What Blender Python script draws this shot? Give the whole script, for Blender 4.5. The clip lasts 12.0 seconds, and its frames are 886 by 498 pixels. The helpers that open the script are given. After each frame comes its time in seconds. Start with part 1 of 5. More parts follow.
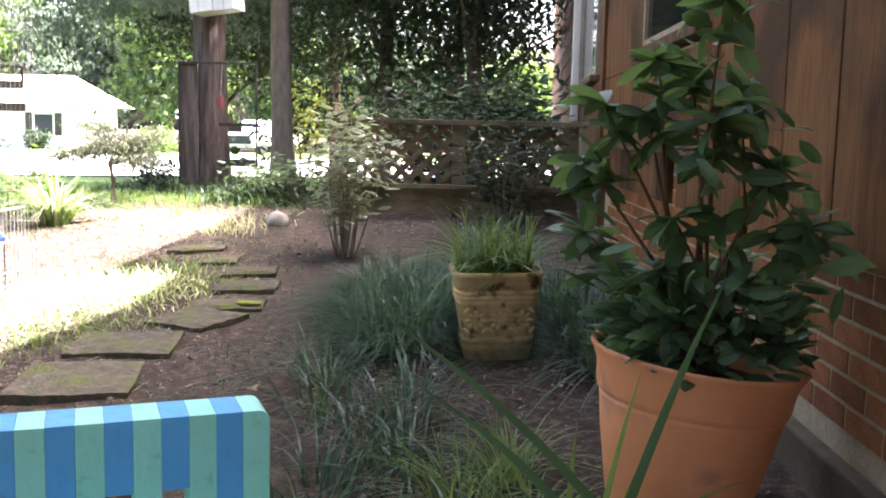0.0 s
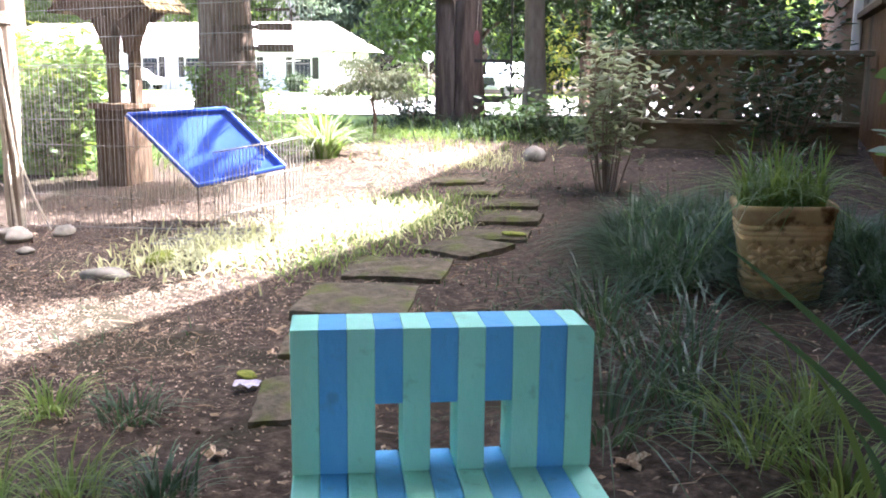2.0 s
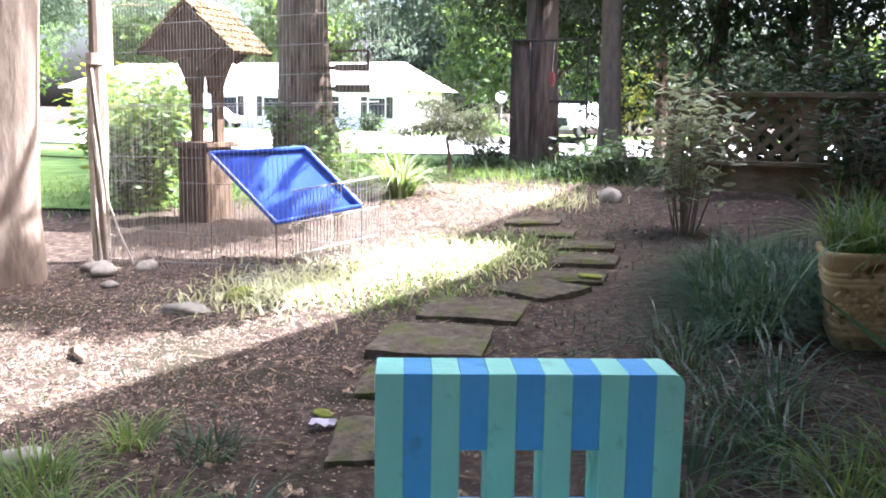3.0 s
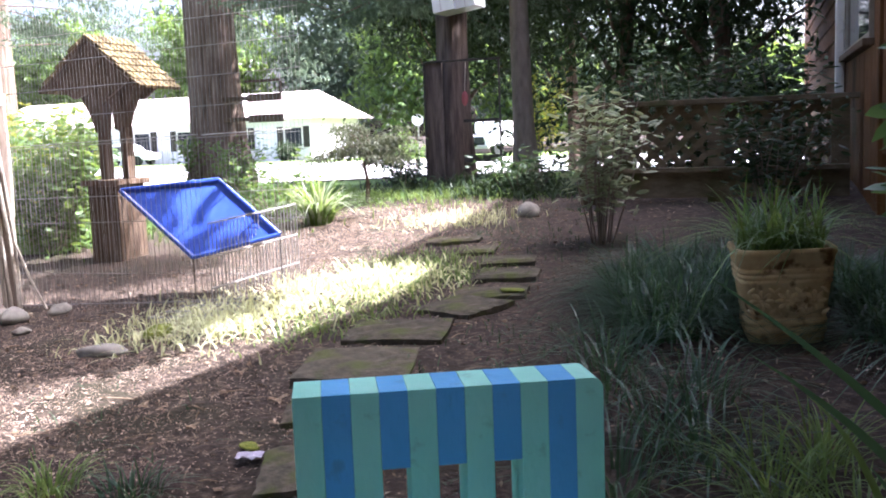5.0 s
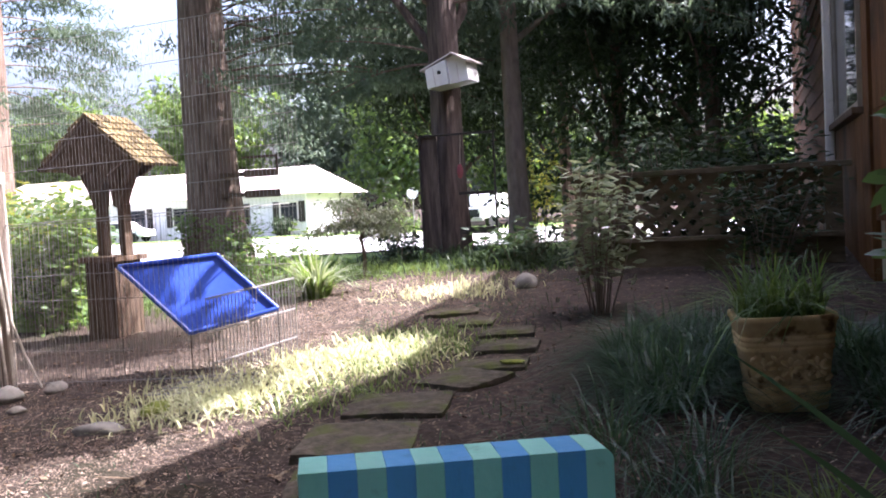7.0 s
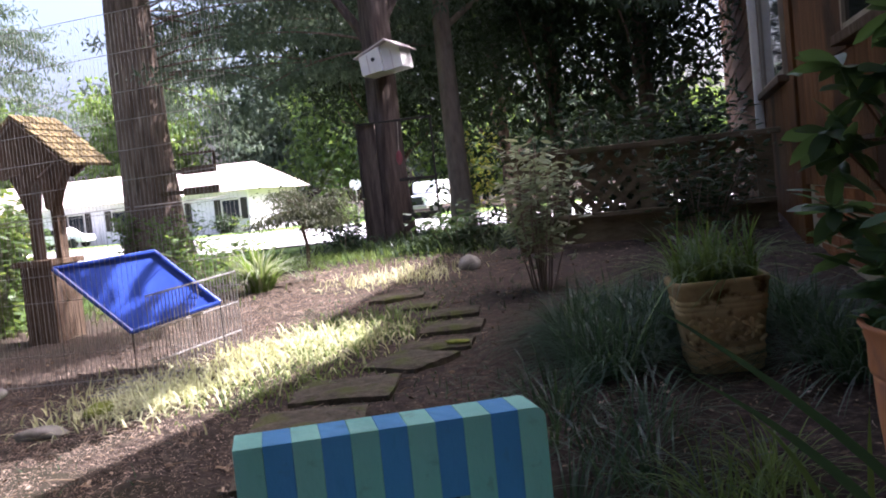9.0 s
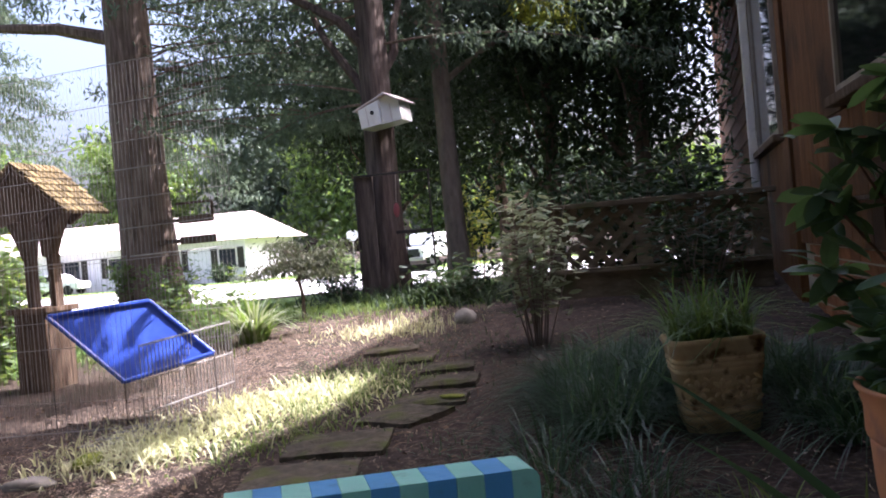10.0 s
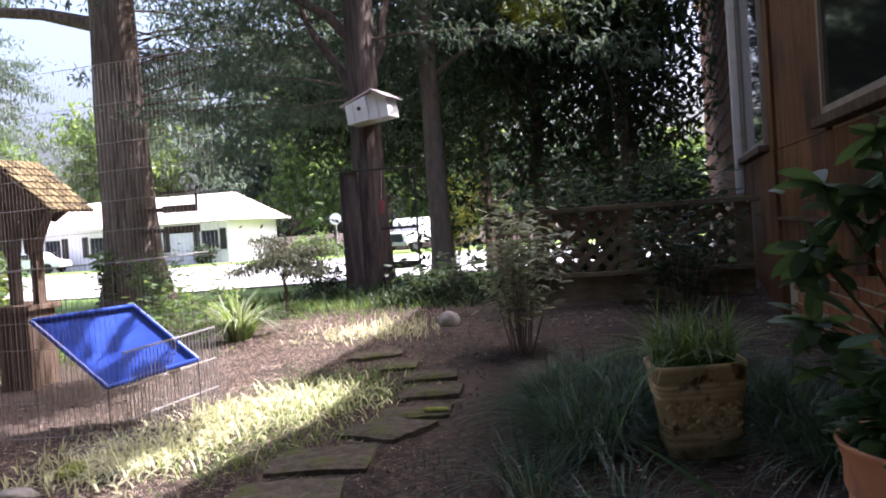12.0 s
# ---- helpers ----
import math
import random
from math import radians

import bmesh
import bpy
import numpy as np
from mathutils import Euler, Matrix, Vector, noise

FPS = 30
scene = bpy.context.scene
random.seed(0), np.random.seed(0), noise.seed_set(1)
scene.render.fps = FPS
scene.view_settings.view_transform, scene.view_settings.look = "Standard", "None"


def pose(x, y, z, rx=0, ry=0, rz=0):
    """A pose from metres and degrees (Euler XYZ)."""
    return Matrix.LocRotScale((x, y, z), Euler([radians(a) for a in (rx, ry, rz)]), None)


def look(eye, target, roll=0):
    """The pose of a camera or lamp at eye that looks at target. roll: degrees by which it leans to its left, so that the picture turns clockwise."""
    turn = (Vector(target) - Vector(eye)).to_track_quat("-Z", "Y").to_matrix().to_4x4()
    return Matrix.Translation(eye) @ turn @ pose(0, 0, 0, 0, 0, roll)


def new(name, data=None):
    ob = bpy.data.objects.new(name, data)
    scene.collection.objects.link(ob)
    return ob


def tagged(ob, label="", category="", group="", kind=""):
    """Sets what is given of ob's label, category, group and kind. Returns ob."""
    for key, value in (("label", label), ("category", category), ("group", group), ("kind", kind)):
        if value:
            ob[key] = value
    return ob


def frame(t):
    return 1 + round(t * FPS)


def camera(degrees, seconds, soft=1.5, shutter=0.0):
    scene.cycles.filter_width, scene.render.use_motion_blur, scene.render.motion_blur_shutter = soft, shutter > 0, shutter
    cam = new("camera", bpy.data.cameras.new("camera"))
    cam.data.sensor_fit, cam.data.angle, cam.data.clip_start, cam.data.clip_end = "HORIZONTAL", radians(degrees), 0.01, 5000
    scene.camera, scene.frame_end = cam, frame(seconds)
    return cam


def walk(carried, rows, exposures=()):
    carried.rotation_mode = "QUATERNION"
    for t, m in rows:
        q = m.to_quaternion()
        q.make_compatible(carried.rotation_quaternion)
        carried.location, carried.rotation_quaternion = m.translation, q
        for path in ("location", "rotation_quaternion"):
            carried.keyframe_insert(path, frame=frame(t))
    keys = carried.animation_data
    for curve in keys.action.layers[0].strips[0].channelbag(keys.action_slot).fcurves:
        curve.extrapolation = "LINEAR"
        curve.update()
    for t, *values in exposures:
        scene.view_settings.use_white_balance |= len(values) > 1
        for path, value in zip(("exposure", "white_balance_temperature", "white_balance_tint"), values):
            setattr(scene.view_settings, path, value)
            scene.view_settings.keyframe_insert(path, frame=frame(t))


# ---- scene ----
cam = camera(49.5, 12.0, 1.9)
PATH = [
    (0, (-0.008, -0.148, 1.061), (-0.164, 1.831, 0.824), 1.25),
    (0.5, (-0.045, -0.120, 1.033), (-0.309, 1.853, 0.831), 0.53),
    (1, (-0.085, -0.110, 1.007), (-0.449, 1.841, 0.761), 3.21),
    (1.5, (-0.114, -0.103, 0.989), (-0.604, 1.805, 0.644), 2.45),
    (2, (-0.154, -0.096, 0.996), (-0.784, 1.767, 0.634), 0.58),
    (2.5, (-0.182, -0.085, 0.995), (-0.918, 1.740, 0.636), 0.74),
    (3, (-0.181, -0.095, 1.002), (-0.952, 1.728, 0.718), 0.86),
    (3.5, (-0.173, -0.096, 1.008), (-0.937, 1.732, 0.734), -0.75),
    (3.7, (-0.160, -0.092, 1.011), (-0.882, 1.759, 0.778), -0.83),
    (5.3, (-0.168, -0.071, 0.987), (-0.795, 1.813, 0.749), -2.17),
    (5.5, (-0.173, -0.063, 0.987), (-0.811, 1.820, 0.765), -2.26),
    (6, (-0.193, -0.072, 1.001), (-0.876, 1.803, 0.859), -2.11),
    (6.5, (-0.161, -0.082, 0.989), (-0.805, 1.810, 0.908), -2.58),
    (7, (-0.179, -0.080, 0.987), (-0.796, 1.821, 0.899), -2.92),
    (7.2, (-0.179, -0.086, 0.986), (-0.788, 1.818, 0.928), -1.83),
    (8.8, (-0.144, -0.093, 0.964), (-0.669, 1.836, 0.906), -4.86),
    (9, (-0.148, -0.083, 0.957), (-0.660, 1.846, 0.837), -5.77),
    (9.5, (-0.166, -0.082, 0.975), (-0.675, 1.850, 0.903), -3.78),
    (10, (-0.147, -0.082, 0.965), (-0.643, 1.856, 0.952), -4.91),
    (10.5, (-0.144, -0.089, 0.965), (-0.587, 1.861, 0.934), -4.19),
    (11, (-0.143, -0.091, 0.955), (-0.606, 1.854, 0.914), -4.06),
    (11.5, (-0.145, -0.084, 0.953), (-0.610, 1.861, 0.924), -4.16),
    (11.7, (-0.145, -0.085, 0.972), (-0.610, 1.860, 0.940), -4.12),
    (11.85, (-0.147, -0.091, 1.048), (-0.612, 1.854, 1.006), -3.98),
    (12, (-0.149, -0.095, 1.111), (-0.613, 1.850, 1.060), -3.86),
]
EXPOSURES = [(0, 3.8, 5950, 20), (0.5, 3.8, 6050, 20), (1.5, 3.6, 5800, 19), (3.5, 3.15, 5450, 20), (5.5, 2.65, 5450, 24), (7, 2.3, 5600, 26), (9, 2.02, 5650, 27), (10.5, 2.02, 5650, 27), (12, 2.02, 5650, 27)]
walk(cam, [(t, look(eye, target, roll)) for t, eye, target, roll in PATH], EXPOSURES)

# ---- daylight ----
SUN_DIR = Vector((0.65, 0.30, 1.0)).normalized()
world = bpy.data.worlds.new("sky")
scene.world = world
world.use_nodes = True
wn = world.node_tree.nodes
sky = wn.new("ShaderNodeTexSky")
sky.sky_type = "NISHITA"
sky.sun_disc = False
sky.sun_elevation = math.asin(SUN_DIR.z)
sky.sun_rotation = math.atan2(SUN_DIR.x, SUN_DIR.y)
sky.dust_density = 9.0
wn["Background"].inputs["Strength"].default_value = 0.15
world.node_tree.links.new(sky.outputs[0], wn["Background"].inputs["Color"])
sun_data = bpy.data.lights.new("sun", "SUN")
sun_data.energy, sun_data.angle, sun_data.color = 5.0, radians(0.6), (1.0, 0.94, 0.84)
sun = new("sun", sun_data)
sun.matrix_world = look(SUN_DIR * 60, (0, 0, 0))


# ---- materials ----
def material(name, colors, scale=8.0, detail=6.0, rough=0.8, bump=0.3, bump_scale=None, stretch=(1, 1, 1), metal=0.0,
             vary=0.0, stain=None, stain_scale=1.5, stain_size=0.5, through_light=None, spec=0.12, island=0.0):
    """A rough surface: a noise runs over the colours, a coarser one lays stains, a fine one gives relief."""
    m = bpy.data.materials.new(name)
    m.use_nodes = True
    nt = m.node_tree
    n, l = nt.nodes, nt.links
    b = n["Principled BSDF"]
    b.inputs["Roughness"].default_value = rough
    b.inputs["Metallic"].default_value = metal
    b.inputs["Specular IOR Level"].default_value = spec
    co = n.new("ShaderNodeTexCoord")
    mp = n.new("ShaderNodeMapping")
    mp.inputs["Scale"].default_value = stretch
    l.new(co.outputs["Object"], mp.inputs["Vector"])
    t = n.new("ShaderNodeTexNoise")
    t.inputs["Scale"].default_value, t.inputs["Detail"].default_value = scale, detail
    t.inputs["Roughness"].default_value = 0.65
    l.new(mp.outputs[0], t.inputs["Vector"])
    r = n.new("ShaderNodeValToRGB")
    e = r.color_ramp.elements
    while len(e) < len(colors):
        e.new(0.5)
    for i, c in enumerate(colors):
        e[i].position = 0.28 + 0.44 * i / max(1, len(colors) - 1)
        e[i].color = (*c, 1)
    l.new(t.outputs["Fac"], r.inputs[0])
    out = r.outputs[0]
    if stain:
        s = n.new("ShaderNodeTexNoise")
        s.inputs["Scale"].default_value, s.inputs["Detail"].default_value = stain_scale, 8.0
        l.new(co.outputs["Object"], s.inputs["Vector"])
        sr = n.new("ShaderNodeValToRGB")
        sr.color_ramp.elements[0].position, sr.color_ramp.elements[1].position = stain_size, stain_size + 0.12
        l.new(s.outputs["Fac"], sr.inputs[0])
        x = n.new("ShaderNodeMix")
        x.data_type = "RGBA"
        l.new(sr.outputs[0], x.inputs["Factor"])
        l.new(out, x.inputs["A"])
        x.inputs["B"].default_value = (*stain, 1)
        out = x.outputs["Result"]
    if vary or island:
        h = n.new("ShaderNodeHueSaturation")
        mr = n.new("ShaderNodeMapRange")
        if island:
            g = n.new("ShaderNodeNewGeometry")
            l.new(g.outputs["Random Per Island"], mr.inputs["Value"])
        else:
            g = n.new("ShaderNodeObjectInfo")
            l.new(g.outputs["Random"], mr.inputs["Value"])
        mr.inputs["To Min"].default_value, mr.inputs["To Max"].default_value = 1 - (vary or island), 1 + (vary or island)
        l.new(mr.outputs[0], h.inputs["Value"])
        l.new(out, h.inputs["Color"])
        out = h.outputs[0]
    l.new(out, b.inputs["Base Color"])
    if bump:
        bt = n.new("ShaderNodeTexNoise")
        bt.inputs["Scale"].default_value, bt.inputs["Detail"].default_value = bump_scale or scale * 2, 8.0
        l.new(mp.outputs[0], bt.inputs["Vector"])
        bp = n.new("ShaderNodeBump")
        bp.inputs["Strength"].default_value, bp.inputs["Distance"].default_value = bump, 0.01
        l.new(bt.outputs["Fac"], bp.inputs["Height"])
        l.new(bp.outputs[0], b.inputs["Normal"])
    if through_light:
        tr = n.new("ShaderNodeBsdfTranslucent")
        tr.inputs["Color"].default_value = (*through_light, 1)
        ms = n.new("ShaderNodeMixShader")
        ms.inputs[0].default_value = 0.38
        l.new(b.outputs[0], ms.inputs[1])
        l.new(tr.outputs[0], ms.inputs[2])
        l.new(ms.outputs[0], n["Material Output"].inputs["Surface"])
    return m


def leaf_material(name, dark, light, glow, rough=0.45, spec=0.25):
    return material(name, [dark, light], scale=3.0, detail=2.0, rough=rough, bump=0.0, island=0.35, through_light=glow, spec=spec)


M_SOIL = material("soil", [(0.013, 0.010, 0.0075), (0.044, 0.032, 0.024), (0.135, 0.10, 0.074)], scale=26, detail=10, rough=0.95, bump=1.0,
                  bump_scale=55, stain=(0.032, 0.027, 0.017), stain_scale=2.6, stain_size=0.53)
M_LITTER = material("dry leaf", [(0.07, 0.045, 0.028), (0.20, 0.145, 0.095), (0.42, 0.35, 0.27)], scale=9, rough=0.85, bump=0.2, island=0.5)
M_STONE = material("paver stone", [(0.035, 0.03, 0.02), (0.078, 0.066, 0.047), (0.135, 0.115, 0.085)], scale=18, rough=0.9, bump=0.6,
                   bump_scale=70, vary=0.15, stain=(0.075, 0.085, 0.025), stain_scale=6, stain_size=0.52)
M_MOSS = material("moss", [(0.10, 0.13, 0.024), (0.27, 0.285, 0.055)], scale=30, rough=1.0, bump=1.0, bump_scale=120)
M_ROCK = material("pale rock", [(0.15, 0.14, 0.118), (0.33, 0.305, 0.265)], scale=12, rough=0.85, bump=0.6)
M_BRICK = material("red brick", [(0.17, 0.068, 0.026), (0.28, 0.12, 0.052)], scale=18, rough=0.9, bump=0.5, bump_scale=90, vary=0.25)
M_MORTAR = material("mortar", [(0.26, 0.215, 0.14), (0.38, 0.32, 0.22)], scale=30, rough=0.95, bump=0.4)
M_CONCRETE = material("concrete", [(0.06, 0.05, 0.033), (0.12, 0.10, 0.07)], scale=9, rough=0.95, bump=0.4)
M_PLANK = material("stained wall board", [(0.070, 0.030, 0.011), (0.14, 0.064, 0.024), (0.19, 0.096, 0.04)], scale=5, rough=0.7, bump=0.5,
                   bump_scale=30, stretch=(6, 6, 0.5), vary=0.2, stain=(0.05, 0.026, 0.012), stain_scale=1.6, stain_size=0.5)
M_SIDING = material("brown clapboard paint", [(0.085, 0.040, 0.018), (0.14, 0.070, 0.033)], scale=6, rough=0.9, spec=0.12, bump=0.3, stretch=(1, 0.4, 3), vary=0.14)
M_WHITE = material("white trim paint", spec=0.4, colors=[(0.58, 0.55, 0.49), (0.74, 0.71, 0.66)], scale=6, rough=0.5, bump=0.15)
M_PIPE = material("aged cream gutter paint", spec=0.2, colors=[(0.52, 0.46, 0.37), (0.66, 0.60, 0.50)], scale=5, rough=0.7, bump=0.2, stain=(0.3, 0.24, 0.16), stain_scale=7, stain_size=0.6)
M_TRIM = material("weathered grey trim", [(0.20, 0.165, 0.12), (0.34, 0.29, 0.22)], scale=7, rough=0.7, bump=0.2)
M_OLDWOOD = material("weathered wood", [(0.05, 0.032, 0.02), (0.10, 0.068, 0.044), (0.15, 0.11, 0.08)], scale=5, rough=0.85, bump=0.5,
                     stretch=(3, 3, 1), vary=0.15)
M_FENCE = material("grey-brown fence wood", [(0.06, 0.046, 0.028), (0.13, 0.102, 0.064), (0.20, 0.16, 0.105)], scale=5, rough=0.85, bump=0.5, stretch=(1, 3, 3), vary=0.15,
                   stain=(0.075, 0.075, 0.035), stain_scale=5, stain_size=0.55)
M_SHINGLE = material("mossy shingle", [(0.05, 0.038, 0.02), (0.16, 0.12, 0.055)], scale=14, rough=0.9, bump=0.6, vary=0.6,
                     stain=(0.21, 0.20, 0.05), stain_scale=6, stain_size=0.5)
M_BARK = material("furrowed bark", [(0.05, 0.036, 0.027), (0.14, 0.10, 0.075), (0.24, 0.185, 0.145)], scale=7, rough=0.95, bump=1.0,
                  bump_scale=9, stretch=(3.5, 3.5, 0.35))
M_BARKDARK = material("dark bark", [(0.03, 0.023, 0.019), (0.085, 0.064, 0.053), (0.15, 0.118, 0.098)], scale=7, rough=0.95, bump=1.0,
                      bump_scale=9, stretch=(3.5, 3.5, 0.35))
M_STEM = material("woody reddish stem", [(0.07, 0.036, 0.02), (0.14, 0.08, 0.045)], scale=14, rough=0.85, bump=0.4, stretch=(2, 2, 0.6))
M_SMOOTHBARK = material("pale bark", [(0.13, 0.10, 0.075), (0.25, 0.20, 0.16)], scale=8, rough=0.9, bump=0.6, stretch=(2, 2, 0.6))
M_TERRA = material("terracotta plastic", spec=0.4, colors=[(0.65, 0.245, 0.098), (0.73, 0.31, 0.138)], scale=5, rough=0.55, bump=0.15, bump_scale=60,
                   stain=(0.48, 0.20, 0.12), stain_scale=9, stain_size=0.58)
M_PLANTER = material("aged cream planter", [(0.36, 0.24, 0.11), (0.52, 0.38, 0.19), (0.62, 0.47, 0.26)], scale=9, rough=0.8, bump=0.4,
                     stain=(0.13, 0.075, 0.03), stain_scale=16, stain_size=0.55)
M_BLUE = material("chair blue paint", spec=0.4, colors=[(0.10, 0.38, 0.70), (0.15, 0.46, 0.80)], scale=9, rough=0.6, bump=0.4, bump_scale=40, stretch=(1, 1, 0.5),
                  stain=(0.12, 0.33, 0.58), stain_scale=26, stain_size=0.62)
M_GREEN = material("chair mint paint", spec=0.4, colors=[(0.31, 0.74, 0.58), (0.42, 0.82, 0.66)], scale=9, rough=0.6, bump=0.4, bump_scale=40, stretch=(1, 1, 0.5),
                   stain=(0.27, 0.56, 0.42), stain_scale=28, stain_size=0.60)
M_PANEL = material("blue plastic tray", spec=0.4, colors=[(0.03, 0.062, 0.32), (0.055, 0.105, 0.45)], scale=5, rough=0.24, bump=0.1)
M_WIRE = material("galvanised wire", spec=0.4, colors=[(0.18, 0.17, 0.16), (0.36, 0.34, 0.31)], scale=30, rough=0.5, metal=0.2, bump=0.1)
M_DARKMETAL = material("dark steel", [(0.03, 0.028, 0.025), (0.07, 0.06, 0.05)], scale=20, rough=0.6, metal=0.4, bump=0.1)
M_ROAD = material("sunlit asphalt", [(0.34, 0.335, 0.32), (0.44, 0.43, 0.42)], scale=3, rough=0.9, bump=0.2)
M_FARWALL = material("white house wall", [(0.64, 0.61, 0.65), (0.77, 0.73, 0.77)], scale=2, rough=0.7, bump=0.05)
M_FARROOF = material("pale roof shingle", [(0.44, 0.37, 0.34), (0.56, 0.49, 0.45)], scale=4, rough=0.85, bump=0.2)
M_CARPAINT = material("white car paint", [(0.7, 0.7, 0.7), (0.76, 0.76, 0.76)], scale=1, rough=0.25, bump=0)
M_TYRE = material("black rubber", [(0.02, 0.02, 0.02), (0.035, 0.035, 0.035)], scale=10, rough=0.9, bump=0.1)
M_CARGLASS = material("dark car glass", [(0.02, 0.025, 0.03), (0.03, 0.035, 0.04)], scale=1, rough=0.08, bump=0, spec=0.6)
M_TWINE = material("pale rope", [(0.38, 0.34, 0.27), (0.55, 0.50, 0.42)], scale=25, rough=0.95, bump=0.6)
M_RED = material("faded red", [(0.17, 0.045, 0.05), (0.26, 0.085, 0.085)], scale=8, rough=0.7, bump=0.1)
M_PURPLE = material("pale paper scrap", [(0.38, 0.34, 0.44), (0.55, 0.52, 0.58)], scale=20, rough=0.9, bump=0.3)

M_LEAF_DARK = leaf_material("dark evergreen leaf", (0.022, 0.036, 0.018), (0.050, 0.076, 0.036), (0.045, 0.07, 0.02))
M_LEAF_CEDAR = leaf_material("cedar spray", (0.040, 0.060, 0.043), (0.085, 0.118, 0.078), (0.15, 0.20, 0.11), 0.55)
M_LEAF_MID = leaf_material("garden leaf", (0.045, 0.085, 0.028), (0.11, 0.17, 0.055), (0.25, 0.35, 0.06))
M_LEAF_LIGHT = leaf_material("pale variegated leaf", (0.12, 0.15, 0.08), (0.37, 0.40, 0.28), (0.34, 0.38, 0.18))
M_LEAF_RHODO = leaf_material("rhododendron leaf", (0.045, 0.095, 0.040), (0.105, 0.18, 0.095), (0.16, 0.25, 0.06), 0.5, 0.3)
M_LEAF_MAPLE = leaf_material("maple leaf", (0.06, 0.062, 0.04), (0.16, 0.17, 0.11), (0.14, 0.16, 0.07))
# Leaf colour lightened and yellowed to carry sunlight shining through.
M_LEAF_SUNTINT = leaf_material("leaf yellowed to look sunlit", (0.16, 0.20, 0.03), (0.32, 0.33, 0.05), (0.5, 0.5, 0.06))
M_BLADE = leaf_material("liriope blade", (0.016, 0.042, 0.025), (0.055, 0.108, 0.064), (0.09, 0.15, 0.05), 0.32)
M_BLADE_PLANTER = leaf_material("planter grass blade", (0.035, 0.085, 0.022), (0.10, 0.18, 0.05), (0.22, 0.30, 0.06))
M_BLADE_BRIGHT = leaf_material("fresh grass blade", (0.05, 0.105, 0.022), (0.13, 0.21, 0.055), (0.28, 0.35, 0.08))
# Dry blades; part of their paleness is sun brightness put into the colour.
M_BLADE_SUNPALE = leaf_material("dry grass blade paled as sunlit", (0.42, 0.42, 0.20), (0.74, 0.73, 0.48), (0.6, 0.6, 0.28))
M_GLASS = bpy.data.materials.new("window glass")
M_GLASS.use_nodes = True
gb = M_GLASS.node_tree.nodes["Principled BSDF"]
gb.inputs["Base Color"].default_value = (0.02, 0.022, 0.02, 1)
gb.inputs["Roughness"].default_value = 0.05
gb.inputs["Specular IOR Level"].default_value = 0.9


# ---- mesh helpers ----
def obj(name, bm, mat=None, smooth=False):
    me = bpy.data.meshes.new(name)
    bm.to_mesh(me)
    bm.free()
    if mat:
        me.materials.append(mat)
    if smooth:
        me.polygons.foreach_set("use_smooth", [True] * len(me.polygons))
    return new(name, me)


def part(name, bm, mat, parent, label="", smooth=False):
    o = obj(name, bm, mat, smooth)
    o.parent = parent
    if label:
        o["label"] = label
    return o


def thing(name, m, label, category, group="", kind=""):
    o = new(name)
    o.empty_display_size = 0.1
    o.matrix_world = m
    return tagged(o, label, category, group, kind)


def add_box(bm, x0, y0, z0, x1, y1, z1, bevel=0.0, m=None):
    r = bmesh.ops.create_cube(bm, size=1.0)
    mm = Matrix.Translation(((x0 + x1) / 2, (y0 + y1) / 2, (z0 + z1) / 2)) @ Matrix.Diagonal((x1 - x0, y1 - y0, z1 - z0, 1))
    bmesh.ops.transform(bm, matrix=(m or Matrix()) @ mm, verts=r["verts"])
    if bevel:
        es = list({e for v in r["verts"] for e in v.link_edges})
        bmesh.ops.bevel(bm, geom=es, offset=bevel, segments=2, affect="EDGES", profile=0.5)
    return bm


def box(x0, y0, z0, x1, y1, z1, bevel=0.0, m=None):
    return add_box(bmesh.new(), x0, y0, z0, x1, y1, z1, bevel, m)


def tube_into(bm, pts, radii, seg=8, rough=0.0, rng=None):
    """A closed tapered tube along a line of points."""
    pts = [Vector(p) for p in pts]
    rings = []
    side = Vector((1, 0, 0))
    for i, p in enumerate(pts):
        d = (pts[min(i + 1, len(pts) - 1)] - pts[max(i - 1, 0)]).normalized()
        if abs(d.dot(side)) > 0.9:
            side = Vector((0, 1, 0))
        u = (side - d * side.dot(d)).normalized()
        w = d.cross(u)
        ring = []
        for k in range(seg):
            a = 2 * math.pi * k / seg
            r = radii[i] * (1 + (rng.uniform(-rough, rough) if rng else 0))
            ring.append(bm.verts.new(p + (u * math.cos(a) + w * math.sin(a)) * r))
        rings.append(ring)
    for a, b in zip(rings, rings[1:]):
        for k in range(seg):
            bm.faces.new((a[k], a[(k + 1) % seg], b[(k + 1) % seg], b[k]))
    bm.faces.new(rings[0][::-1])
    bm.faces.new(rings[-1])
    return bm


def tube(pts, radii, seg=8, rough=0.0, rng=None):
    return tube_into(bmesh.new(), pts, radii, seg, rough, rng)


def lathe(profile, seg=48):
    """Turns (radius, height) points into a closed solid of revolution."""
    bm = bmesh.new()
    rings = [[bm.verts.new((r * math.cos(2 * math.pi * k / seg), r * math.sin(2 * math.pi * k / seg), z)) for k in range(seg)] for r, z in profile]
    for a, b in zip(rings, rings[1:]):
        for k in range(seg):
            bm.faces.new((a[k], a[(k + 1) % seg], b[(k + 1) % seg], b[k]))
    bm.faces.new(rings[0][::-1])
    bm.faces.new(rings[-1])
    return bm


